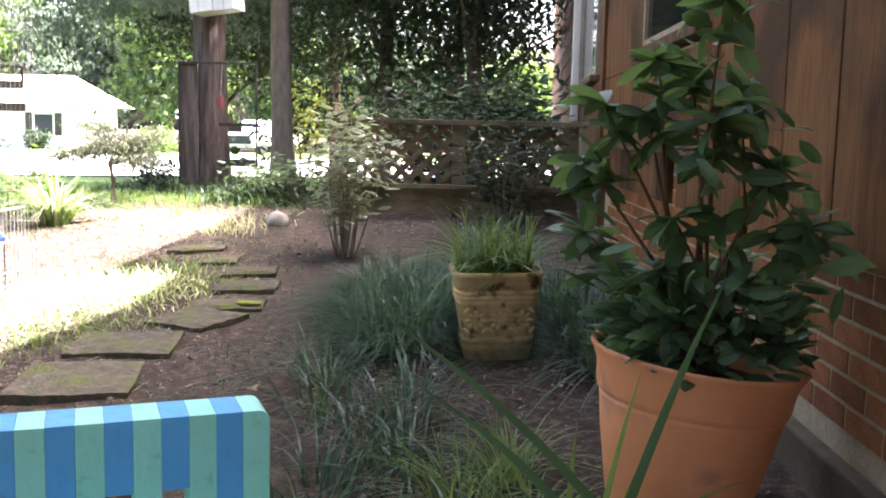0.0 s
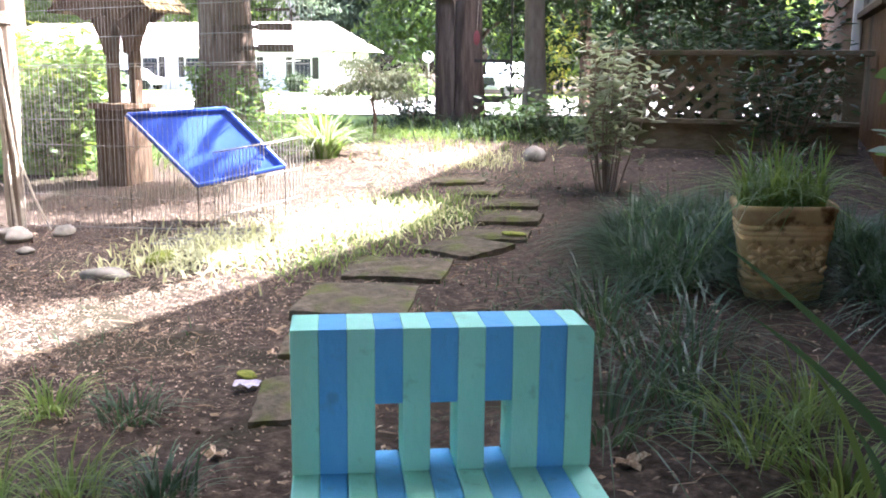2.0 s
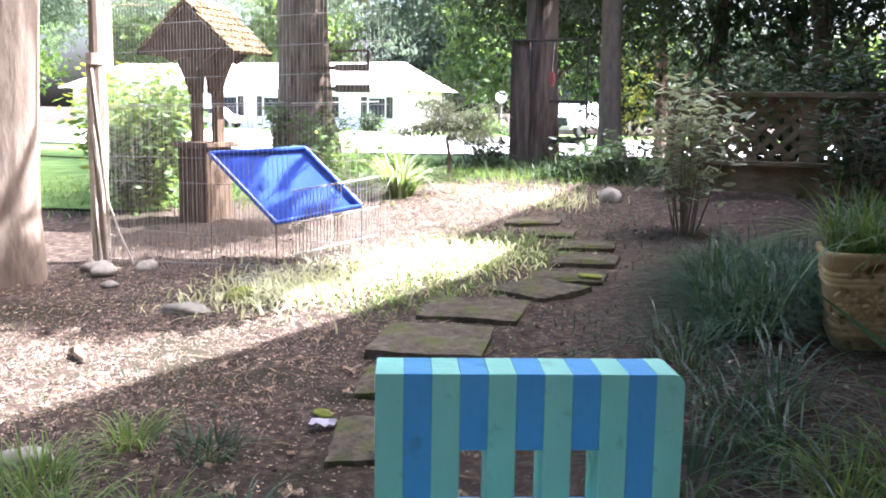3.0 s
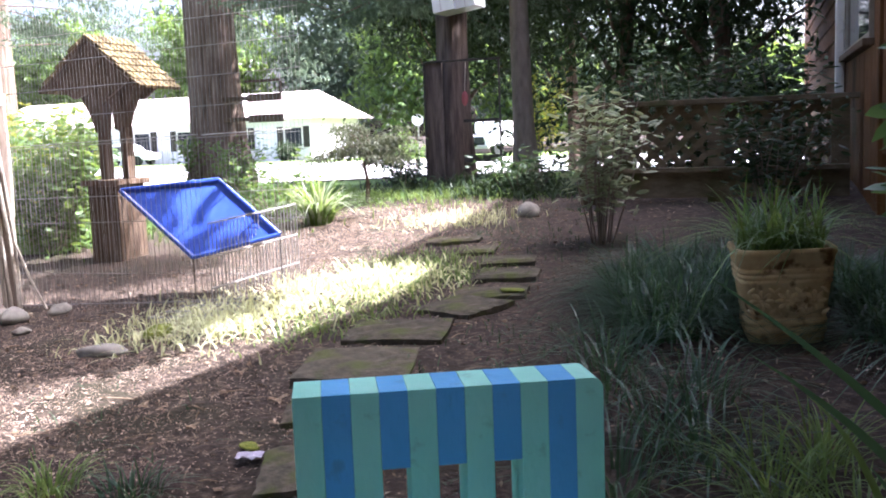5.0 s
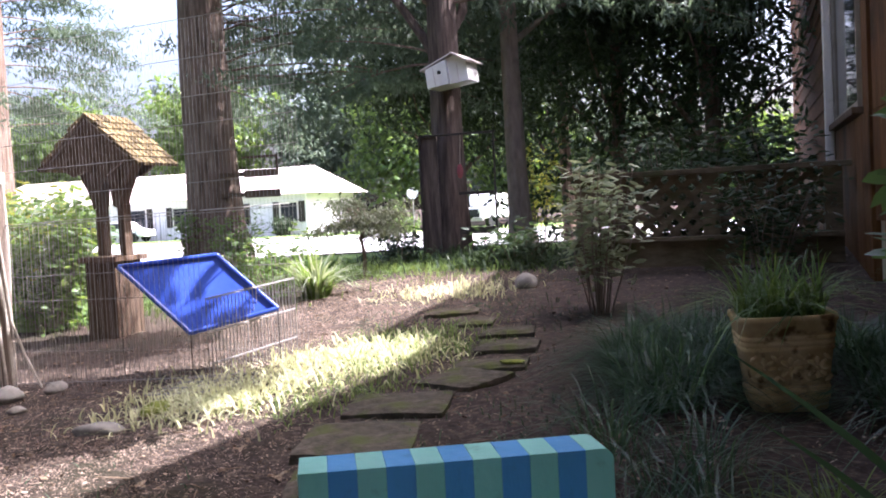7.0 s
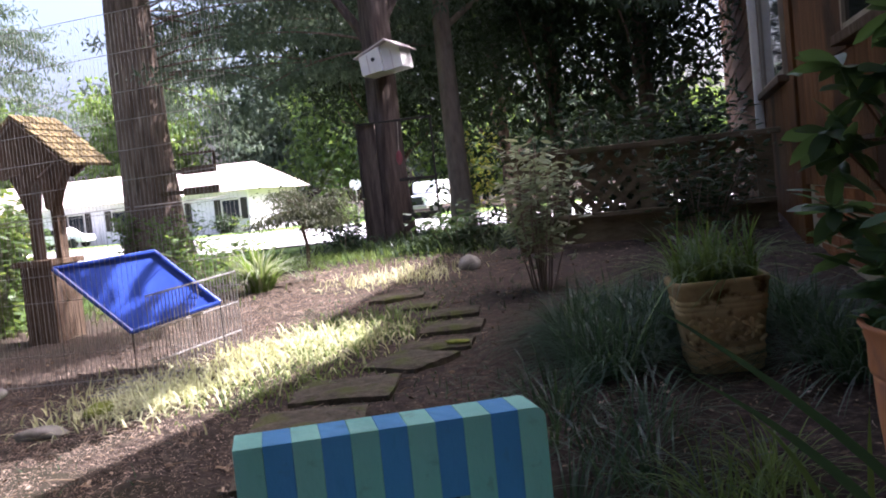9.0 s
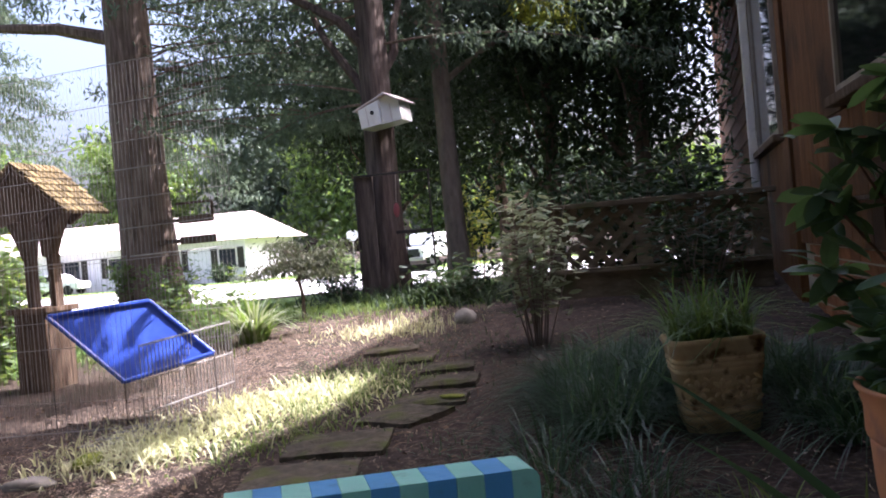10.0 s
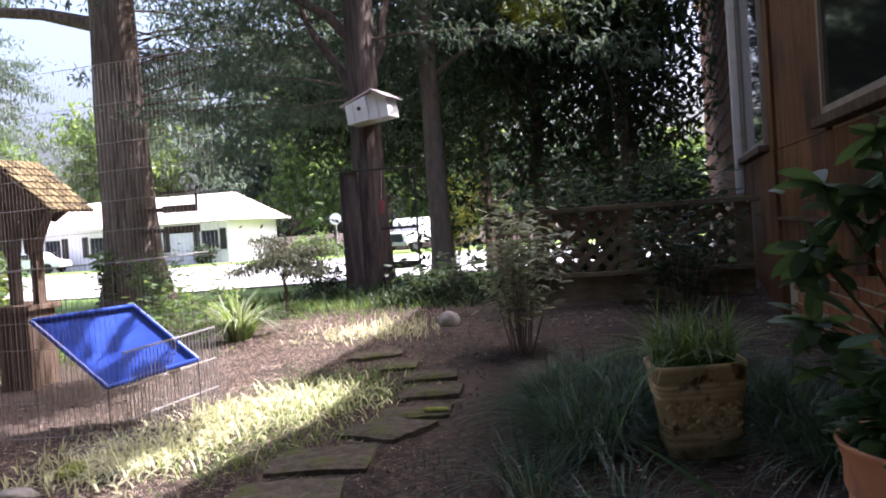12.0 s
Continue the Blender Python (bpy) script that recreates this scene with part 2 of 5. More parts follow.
def raw_mesh(name, verts, faces, mat, smooth=False):
    me = bpy.data.meshes.new(name)
    k = faces.shape[1]
    me.vertices.add(len(verts))
    me.vertices.foreach_set("co", np.asarray(verts, np.float32).ravel())
    me.loops.add(faces.size)
    me.loops.foreach_set("vertex_index", faces.astype(np.int32).ravel())
    me.polygons.add(len(faces))
    me.polygons.foreach_set("loop_start", np.arange(0, faces.size, k, dtype=np.int32))
    me.polygons.foreach_set("use_smooth", np.full(len(faces), smooth))
    me.update(calc_edges=True)
    me.materials.append(mat)
    return me


def unit(v):
    return v / np.maximum(np.linalg.norm(v, axis=1, keepdims=True), 1e-9)


def leaves(name, base, way, length, width, mat, rng, fold=0.25, droop=0.2, rounded=False):
    """Folded leaves growing from base along way; rounded ones have a fuller outline."""
    n = len(base)
    way = unit(way)
    ref = unit(rng.normal(size=(n, 3)) * 0.5 + np.array([0, 0, 1.0]))
    side = unit(np.cross(way, ref))
    up = np.cross(side, way)
    L = (np.asarray(length) * rng.uniform(0.7, 1.2, n))[:, None]
    W = (np.asarray(width) * rng.uniform(0.8, 1.15, n))[:, None]
    tip = base + way * L - up * L * droop
    if rounded:
        rows = [base]
        for k, w in ((0.28, 0.85), (0.62, 0.95), (0.86, 0.6)):
            mid = base + way * L * k + up * L * (0.06 * k - droop * k * k)
            rows += [mid + side * W * 0.5 * w - up * W * fold * w, mid, mid - side * W * 0.5 * w - up * W * fold * w]
        v = np.stack(rows + [tip], 1).reshape(-1, 3)
        o = (np.arange(n) * 11)[:, None]
        tri = [(0, 1, 2), (0, 2, 3), (10, 8, 7), (10, 9, 8)]
        for a in (1, 4):
            tri += [(a, a + 3, a + 4), (a, a + 4, a + 1), (a + 1, a + 4, a + 5), (a + 1, a + 5, a + 2)]
        return raw_mesh(name, v, np.concatenate([o + np.array(q) for q in tri], 0), mat)
    mid = base + way * L * 0.5 + up * L * 0.05
    v = np.stack([base, mid + side * W * 0.5 - up * W * fold, tip, mid - side * W * 0.5 - up * W * fold, mid], 1).reshape(-1, 3)
    o = (np.arange(n) * 5)[:, None]
    f = np.concatenate([o + np.array([0, 1, 4]), o + np.array([1, 2, 4]), o + np.array([2, 3, 4]), o + np.array([3, 0, 4])], 0)
    return raw_mesh(name, v, f, mat)


def blades(name, base, lean, height, width, mat, rng, seg=4, curl=1.0):
    """Arching grass blades: flat tapered strips from base, leaning out along lean."""
    n = len(base)
    H = (np.asarray(height) * rng.uniform(0.6, 1.15, n))[:, None]
    out = lean.copy()
    out[:, 2] = 0
    reach = np.linalg.norm(out, axis=1, keepdims=True)
    out = out / np.maximum(reach, 1e-6)
    side = np.stack([-out[:, 1], out[:, 0], np.zeros(n)], 1)
    W = (np.asarray(width) * rng.uniform(0.7, 1.2, n))[:, None]
    vs = []
    for i in range(seg + 1):
        s = i / seg
        c = base + out * (reach * H * s ** 1.6) + np.array([0, 0, 1.0]) * H * (s - curl * 0.55 * reach * s ** 2.4)
        w = W * (1 - s) ** 0.6 * 0.5 + 0.0004
        tw = side
        vs += [c - tw * w, c + tw * w]
    v = np.stack(vs, 1).reshape(-1, 3)
    k = 2 * (seg + 1)
    o = (np.arange(n) * k)[:, None]
    f = np.concatenate([o + np.array([2 * i, 2 * i + 1, 2 * i + 3, 2 * i + 2]) for i in range(seg)], 0)
    return raw_mesh(name, v, f, mat)


# ---- ground ----
GY = np.array([-40, -4, 8.0, 9.5, 12, 16, 22, 30, 45, 70, 900])
GZ = np.array([-0.28, -0.25, 0.498, 0.53, 0.47, 0.33, 0.16, 0.05, -0.25, -0.6, -0.6])


def ground_z(x, y):
    f = np.interp(y, GY, GZ)
    fade = np.clip(1 - (np.asarray(y) - 9) / 12, 0.0, 1)
    return f + 0.0271 * np.clip(x, -8, 3) * fade


def bump_z(x, y):
    return 0.010 * np.sin(3.1 * x + 1.3 * y) * np.sin(2.3 * y - 0.8 * x) + 0.005 * np.sin(9 * x + 2) * np.sin(8.3 * y + 1)


def gz(x, y):
    return float(ground_z(x, y) + bump_z(x, y))


def ground_sheet():
    xs = np.concatenate([[-900, -400, -200, -100, -60, -40, -28, -20, -15, -12, -10, -8.5, -7.2, -6.2], np.arange(-5.4, 1.6, 0.06), [2, 3, 5, 8, 12, 20, 30, 50, 100, 200, 400, 900]])
    ys = np.concatenate([[-900, -300, -100, -40, -15, -8, -4, -2, -1], np.arange(-0.4, 9.0, 0.06), np.arange(9.2, 24, 0.8), [27, 30, 36, 45, 58, 70, 100, 160, 300, 500, 900]])
    X, Y = np.meshgrid(xs, ys)
    rng = np.random.default_rng(4)
    near = (np.abs(X + 2) < 4) & (Y < 9) & (Y > -1)
    Z = ground_z(X, Y) + np.where(near, bump_z(X, Y) + rng.normal(0, 0.004, X.shape), 0)
    v = np.stack([X.ravel(), Y.ravel(), Z.ravel()], 1)
    nx = len(xs)
    i = (np.arange(len(ys) - 1)[:, None] * nx + np.arange(nx - 1)[None]).ravel()[:, None]
    me = raw_mesh("ground", v, i + np.array([0, 1, nx + 1, nx]), M_SOIL, True)
    return tagged(new("ground", me), "bare brown garden soil with leaf litter", "ground", kind="structure")


ground_sheet()


def road_strip():
    xs = np.linspace(-160, 160, 41)
    ys = np.linspace(13.6, 43, 12)
    X, Y = np.meshgrid(xs, ys)
    Z = ground_z(X, Y) + 0.04
    v = np.stack([X.ravel(), Y.ravel(), Z.ravel()], 1)
    i = (np.arange(11)[:, None] * 41 + np.arange(40)[None]).ravel()[:, None]
    return tagged(new("road", raw_mesh("road", v, i + np.array([0, 1, 42, 41]), M_ROAD)), "pale sunlit asphalt street beyond the yard", "road", kind="structure")


road_strip()


# ---- the house beside the path ----
WALL_X, WING_X, RETURN_Y = 0.76, 0.505, 6.3


def turned(x, y, degrees):
    """A turn about an upright axis at x, y."""
    return pose(x, y, 0) @ pose(0, 0, 0, 0, 0, degrees) @ pose(-x, -y, 0)


NEAR_TURN, WING_TURN = turned(WALL_X, 2.5, 3.43), turned(WING_X, RETURN_Y, 0.2)


def house_walls():
    o = obj("wall_east", box(WALL_X + 0.02, -3.5, -0.4, WALL_X + 0.20, RETURN_Y, 4.0), M_MORTAR)
    tagged(o, "brick house wall with stained boards above", "wall", kind="structure")
    w = obj("wall_wing", box(WING_X + 0.02, RETURN_Y, -0.4, WING_X + 0.2, 16, 4.3), M_PLANK)
    tagged(w, "brown clapboard wing of the house", "wall", kind="structure")
    r = obj("wall_return", box(WING_X, RETURN_Y - 0.03, 0.2, WALL_X + 0.2, RETURN_Y, 3.9), M_PLANK)
    tagged(r, "reddish brown board facing of the house corner", "wall", kind="structure")
    back = obj("wall_far", box(WALL_X + 0.2, 15.8, -0.4, 9, 16, 4.3), M_SIDING)
    tagged(back, "plain brown far wall of the house", "wall", kind="structure")
    # Unseen gable and roof; the slope is chosen for the shadow edge it casts.
    ridge_y, foot_y = 1.0, 5.95
    rake = lambda y: 5.36 - 0.42 * abs(y - ridge_y)
    g = bmesh.new()
    sect = ((2 * ridge_y - 4.4, 4.0), (4.4, 4.0), (4.4, rake(4.4) - 0.02), (ridge_y, rake(ridge_y) - 0.02), (2 * ridge_y - 4.4, rake(4.4) - 0.02))
    f, k = [g.verts.new((WALL_X + 0.03, y, z)) for y, z in sect], [g.verts.new((WALL_X + 0.19, y, z)) for y, z in sect]
    g.faces.new(f)
    g.faces.new(k[::-1])
    for i in range(5):
        g.faces.new((f[i], k[i], k[(i + 1) % 5], f[(i + 1) % 5]))
    bmesh.ops.recalc_face_normals(g, faces=g.faces[:])
    tagged(obj("wall_gable", g, M_SIDING), "unseen brown gable added above the house wall under the shadow-casting roof", "wall", kind="structure")
    roof = bmesh.new()
    for side in (-1, 1):
        e = ridge_y + side * (foot_y + 0.15 - ridge_y)
        v = [roof.verts.new((x, y, rake(y) + z)) for x in (0.45, 9) for y in (ridge_y, e) for z in (0, 0.15)]
        for q in ((0, 1, 3, 2), (4, 6, 7, 5), (0, 4, 5, 1), (2, 3, 7, 6), (1, 5, 7, 3), (0, 2, 6, 4)):
            roof.faces.new([v[i] for i in q])
    add_box(roof, 0.42, RETURN_Y - 0.1, 4.32, 9, 16.3, 4.48)
    bmesh.ops.recalc_face_normals(roof, faces=roof.faces[:])
    tagged(obj("roof", roof, M_SHINGLE), "unseen brown shingled house roof, sloped to shape its shadow", "roof", kind="structure")
    return o, w


wall_east, wall_wing = house_walls()
wall_east.matrix_world, wall_wing.matrix_world = NEAR_TURN, WING_TURN
for k in range(9):
    y0 = 0.3 + k * 0.40
    if y0 < 3.3:
        part("wall_board", box(WALL_X - 0.012, y0, 0.775, WALL_X + 0.02, min(y0 + 0.392, 3.42), 3.9, 0.003), M_PLANK, wall_east)
for k in range(13):
    y0 = -3.4 + k * 0.285
    if y0 < 0.25:
        part("wall_board", box(WALL_X - 0.012, y0, 0.775, WALL_X + 0.02, min(y0 + 0.277, 0.292), 3.9, 0.003), M_PLANK, wall_east)


def house_window(name, x, y0, y1, z0, z1, turn):
    t = thing(name, turn @ pose(x, y0, z0), "framed house window with grey trim", "window", kind="structure")
    w, h = y1 - y0, z1 - z0
    f = bmesh.new()
    add_box(f, -0.03, 0, 0, 0.02, 0.035, h)
    add_box(f, -0.03, w - 0.035, 0, 0.02, w, h)
    add_box(f, -0.028, 0.035, 0, 0.02, w - 0.035, 0.045)
    add_box(f, -0.028, 0.035, h - 0.04, 0.02, w - 0.035, h)
    part("window_frame", f, M_TRIM, t)
    part("window_sill", box(-0.075, -0.05, -0.05, 0.02, w + 0.05, -0.002, 0.006), M_OLDWOOD, t)
    part("pane", box(-0.012, 0.035, 0.045, 0.0, w - 0.035, h - 0.04), M_GLASS, t)
    return t


house_window("window_1", WALL_X, 3.62, 4.88, 1.505, 3.3, NEAR_TURN)
house_window("window_2", WING_X + 0.02, 6.76, 8.56, 1.50, 3.3, WING_TURN)
for k in range(11):
    y0 = 3.43 + k * 0.262
    part("wall_plank", box(WALL_X - 0.010, y0, 1.02, WALL_X + 0.02, y0 + 0.256, 1.435, 0.003), M_PLANK, wall_east)
for k in range(14):
    y0 = 3.43 + k * 0.2
    if k in (3,):
        continue
    part("wall_plank", box(WALL_X - 0.016, y0, 0.775, WALL_X + 0.018, y0 + 0.193, 0.995, 0.003), M_PLANK, wall_east)
part("ledge", box(WALL_X - 0.03, 3.43, 0.998, WALL_X + 0.02, 6.26, 1.017), M_OLDWOOD, wall_east)
for k in range(6):
    y0 = 6.32 + k * 0.39
    part("wall_plank", box(WING_X, y0, 0.4, WING_X + 0.02, y0 + 0.38, 1.44), M_PLANK, wall_wing)
part("wall_board", box(WALL_X - 0.01, 4.885, 1.44, WALL_X + 0.02, 6.26, 3.9), M_PLANK, wall_east)
part("wall_board", box(WALL_X - 0.01, 3.43, 3.30, WALL_X + 0.02, 4.88, 3.9), M_PLANK, wall_east)
part("wall_board", box(WALL_X - 0.01, 3.43, 1.44, WALL_X + 0.02, 3.615, 3.30), M_PLANK, wall_east)

# clapboards of the wing
clap = bmesh.new()
v = [clap.verts.new(p) for p in ((0, 0, 0), (-0.030, 0, 0), (-0.008, 0, 0.197), (0, 0, 0.197), (0, 7.3, 0), (-0.030, 7.3, 0), (-0.008, 7.3, 0.197), (0, 7.3, 0.197))]
for q in ((0, 1, 2, 3), (7, 6, 5, 4), (1, 5, 6, 2), (2, 6, 7, 3), (0, 4, 5, 1), (3, 7, 4, 0)):
    clap.faces.new([v[i] for i in q])
first = part("clapboard", clap, M_SIDING, wall_wing)
for k in range(18):
    c = first if k == 0 else new("clapboard", first.data)
    c.parent = wall_wing
    c.location = (WING_X + 0.02, 8.72, 1.16 + 0.185 * k)

spout = thing("downspout", WING_TURN @ pose(WING_X - 0.03, 8.62, 1.2), "cream painted downspout on the clapboard house wall", "downspout")
part("pipe", box(-0.05, -0.04, 0, 0.02, 0.04, 3.2, 0.01), M_PIPE, spout)
part("pipe_bracket", box(-0.056, -0.05, 1.6, 0.02, 0.05, 1.63), M_PIPE, spout)


# ---- the garden chair ----
def garden_chair():
    a, b = Vector((-0.765, 1.053, 0)), Vector((-0.39, 1.23, 0))
    yaw = math.degrees(math.atan2(b.y - a.y, b.x - a.x))
    t = thing("garden_chair", pose(a.x, a.y, gz(-0.58, 1.15), 0, 0, yaw), "small wooden garden chair painted in blue and mint stripes", "chair")
    w, top, seat, slot = 0.0393, 0.588, 0.375, 0.478
    for i in range(11):
        mat = M_BLUE if i % 2 else M_GREEN
        lo = slot if i in (3, 5, 7) else seat
        bm = box(i * w, 0, lo, (i + 1) * w - 0.0002, 0.089, top, 0.001)
        if i == 10:
            bm.free()
            bm = bmesh.new()
            x0, x1, r = i * w, (i + 1) * w, 0.016
            out = [(x0, lo), (x1, lo)] + [(x1 - r + r * math.cos(k * math.pi / 10), top - r + r * math.sin(k * math.pi / 10)) for k in range(6)] + [(x0, top)]
            f = [bm.verts.new((x, 0, z)) for x, z in out]
            g = [bm.verts.new((x, 0.089, z)) for x, z in out]
            bm.faces.new(f)
            bm.faces.new(g[::-1])
            for k in range(len(out)):
                bm.faces.new((f[k], g[k], g[(k + 1) % len(out)], f[(k + 1) % len(out)]))
            bmesh.ops.recalc_face_normals(bm, faces=bm.faces[:])
        part("back_slat", bm, mat, t)
        part("seat_slat", box(i * w, -0.30, seat - 0.04, (i + 1) * w - 0.0002, 0.089, seat - 0.0015, 0.003), mat, t)
    for x in (0.0, 10 * w):
        for y in (-0.29, 0.0):
            part("leg", box(x, y, -0.02, x + 0.038, y + 0.085, seat - 0.041, 0.003), M_GREEN, t)
    return t


garden_chair()


# ---- pots ----
def terracotta_pot():
    t = thing("terracotta_pot", pose(0.43, 2.15, gz(0.43, 2.15) + 0.405) @ pose(0, 0, 0, 0, 6.0, 0) @ pose(0, 0, -0.415), "large terracotta-coloured flower pot with a flared rim", "flower pot")
    h = 0.415
    prof = [(0.001, 0.0), (0.155, 0), (0.163, 0.012), (0.205, 0.20), (0.219, 0.285), (0.2195, 0.290), (0.2165, 0.293), (0.2165, 0.297), (0.226, 0.301), (0.230, 0.312), (0.236, 0.365), (0.250, 0.398), (0.257, 0.407), (0.256, 0.415), (0.246, 0.413),
            (0.232, 0.39), (0.226, 0.34), (0.001, 0.335)]
    part("pot", lathe(prof, 64), M_TERRA, t, smooth=True)
    part("soil", lathe([(0.001, 0.33), (0.225, 0.332), (0.225, 0.347), (0.1, 0.362), (0.001, 0.365)], 32), M_SOIL, t, "dark potting soil")
    return t


terracotta_pot()


def leaf_data(name, L, W, droop, mat, fold=0.18):
    """One broad leaf with a folded midrib and a drooping tip, along +x."""
    bm = bmesh.new()
    rows = []
    for i in range(6):
        s = i / 5
        w = W * 0.5 * math.sin(math.pi * min(1, 0.05 + 0.95 * s ** 1.25)) ** 0.6 + 0.0008
        z = -droop * L * s * s
        rows.append([bm.verts.new((L * s, -w, z + fold * w)), bm.verts.new((L * s, 0, z)), bm.verts.new((L * s, w, z + fold * w))])
    for a, b in zip(rows, rows[1:]):
        bm.faces.new((a[0], b[0], b[1], a[1]))
        bm.faces.new((a[1], b[1], b[2], a[2]))
    me = bpy.data.meshes.new(name)
    bm.to_mesh(me)
    bm.free()
    me.materials.append(mat)
    me.polygons.foreach_set("use_smooth", [True] * len(me.polygons))
    return me


def stems_and_whorls(t, tips, mat, rng, leaf_len, leaf_wid, per, stem_mat, r0=0.008, most=300):
    """Woody stems from a base to each tip, with whorls of broad leaves on the upper part."""
    kinds = [leaf_data("leaf", leaf_len * k, leaf_wid * k, d, mat) for k, d in ((1.0, 0.18), (0.85, 0.30), (1.1, 0.10), (0.7, 0.22))]
    count = 0
    for b, e in tips:
        b, e = Vector(b), Vector(e)
        mid = (b + e) / 2 + Vector((rng.uniform(-0.04, 0.04), rng.uniform(-0.04, 0.04), 0.03))
        pts = [b, b.lerp(mid, 0.5), mid, mid.lerp(e, 0.5), e]
        part("stem", tube(pts, [r0, r0 * 0.9, r0 * 0.8, r0 * 0.6, r0 * 0.45], 6), stem_mat, t)
        for s, k in ((1.0, per), (0.88, per // 2)):
            p = mid.lerp(e, (s - 0.5) * 2)
            for j in range(k):
                if count >= most:
                    break
                count += 1
                a = 360 * (j + rng.random() * 0.6) / k
                o = new("leaf", kinds[int(rng.integers(4))])
                o.parent = t
                o.matrix_local = Matrix.Translation(p) @ pose(0, 0, 0, 0, 0, a) @ pose(0, 0, 0, rng.uniform(-45, 45), rng.uniform(-38, 50) if p.z > 0.25 else rng.uniform(-50, 0), 0)


def rhododendron():
    rng = np.random.default_rng(21)
    gx, gy = 0.43, 2.15
    z0 = gz(gx, gy) + 0.34
    t = thing("rhododendron", pose(gx, gy, z0), "leafy green rhododendron growing in the terracotta pot", "shrub")
    tips = []
    for x, z in ((-0.28, 0.51), (-0.265, 0.33), (-0.03, 0.76), (-0.12, 0.75), (-0.24, 0.65), (-0.01, 0.61), (0.13, 0.51), (0.19, 0.38), (-0.14, 0.63), (-0.09, 0.39), (0.12, 0.19), (-0.15, 0.15), (0.0, 0.14), (-0.12, 0.27),
                 (0.07, 0.66), (0.0, 0.88), (0.14, 0.15), (-0.08, 0.14), (0.06, 0.30), (0.08, 0.44), (-0.21, 0.22), (0.02, 0.22), (0.07, 0.13)):
        tips.append(((rng.uniform(-0.05, 0.05), rng.uniform(-0.05, 0.05), 0), (x, rng.uniform(-0.16, 0.14), z)))
    stems_and_whorls(t, tips, M_LEAF_RHODO, rng, 0.108, 0.043, 13, M_STEM, 0.006, 300)
    ends = np.array([e for b, e in tips if e[2] > 0.25])
    base = ends[rng.integers(len(ends), size=170)] + rng.normal(0, 0.05, (170, 3)) - np.array([0, 0, 0.05])
    way = rng.normal(0, 1, (170, 3)) * np.array([1, 1, 0.6]) - np.array([0, 0, 0.35])
    o = tagged(new("upper_foliage", leaves("upper_foliage", base, way, 0.105, 0.044, M_LEAF_RHODO, rng, 0.12, 0.25, True)), kind="stuff")
    o.parent = t
    n = 330
    a, d = rng.uniform(0, 2 * np.pi, n), 0.21 * np.sqrt(rng.random(n))
    base = np.stack([np.cos(a) * d, np.sin(a) * d, rng.uniform(0.05, 0.26, n)], 1)
    way = np.stack([np.cos(a), np.sin(a), rng.uniform(-0.1, 0.8, n)], 1) + rng.normal(0, 0.4, (n, 3))
    way[:, 2] = np.abs(way[:, 2])
    o = tagged(new("lower_foliage", leaves("lower_foliage", base, way, 0.085, 0.042, M_LEAF_RHODO, rng, 0.15, 0.35, True)), kind="stuff")
    o.parent = t
    return t


rhododendron()


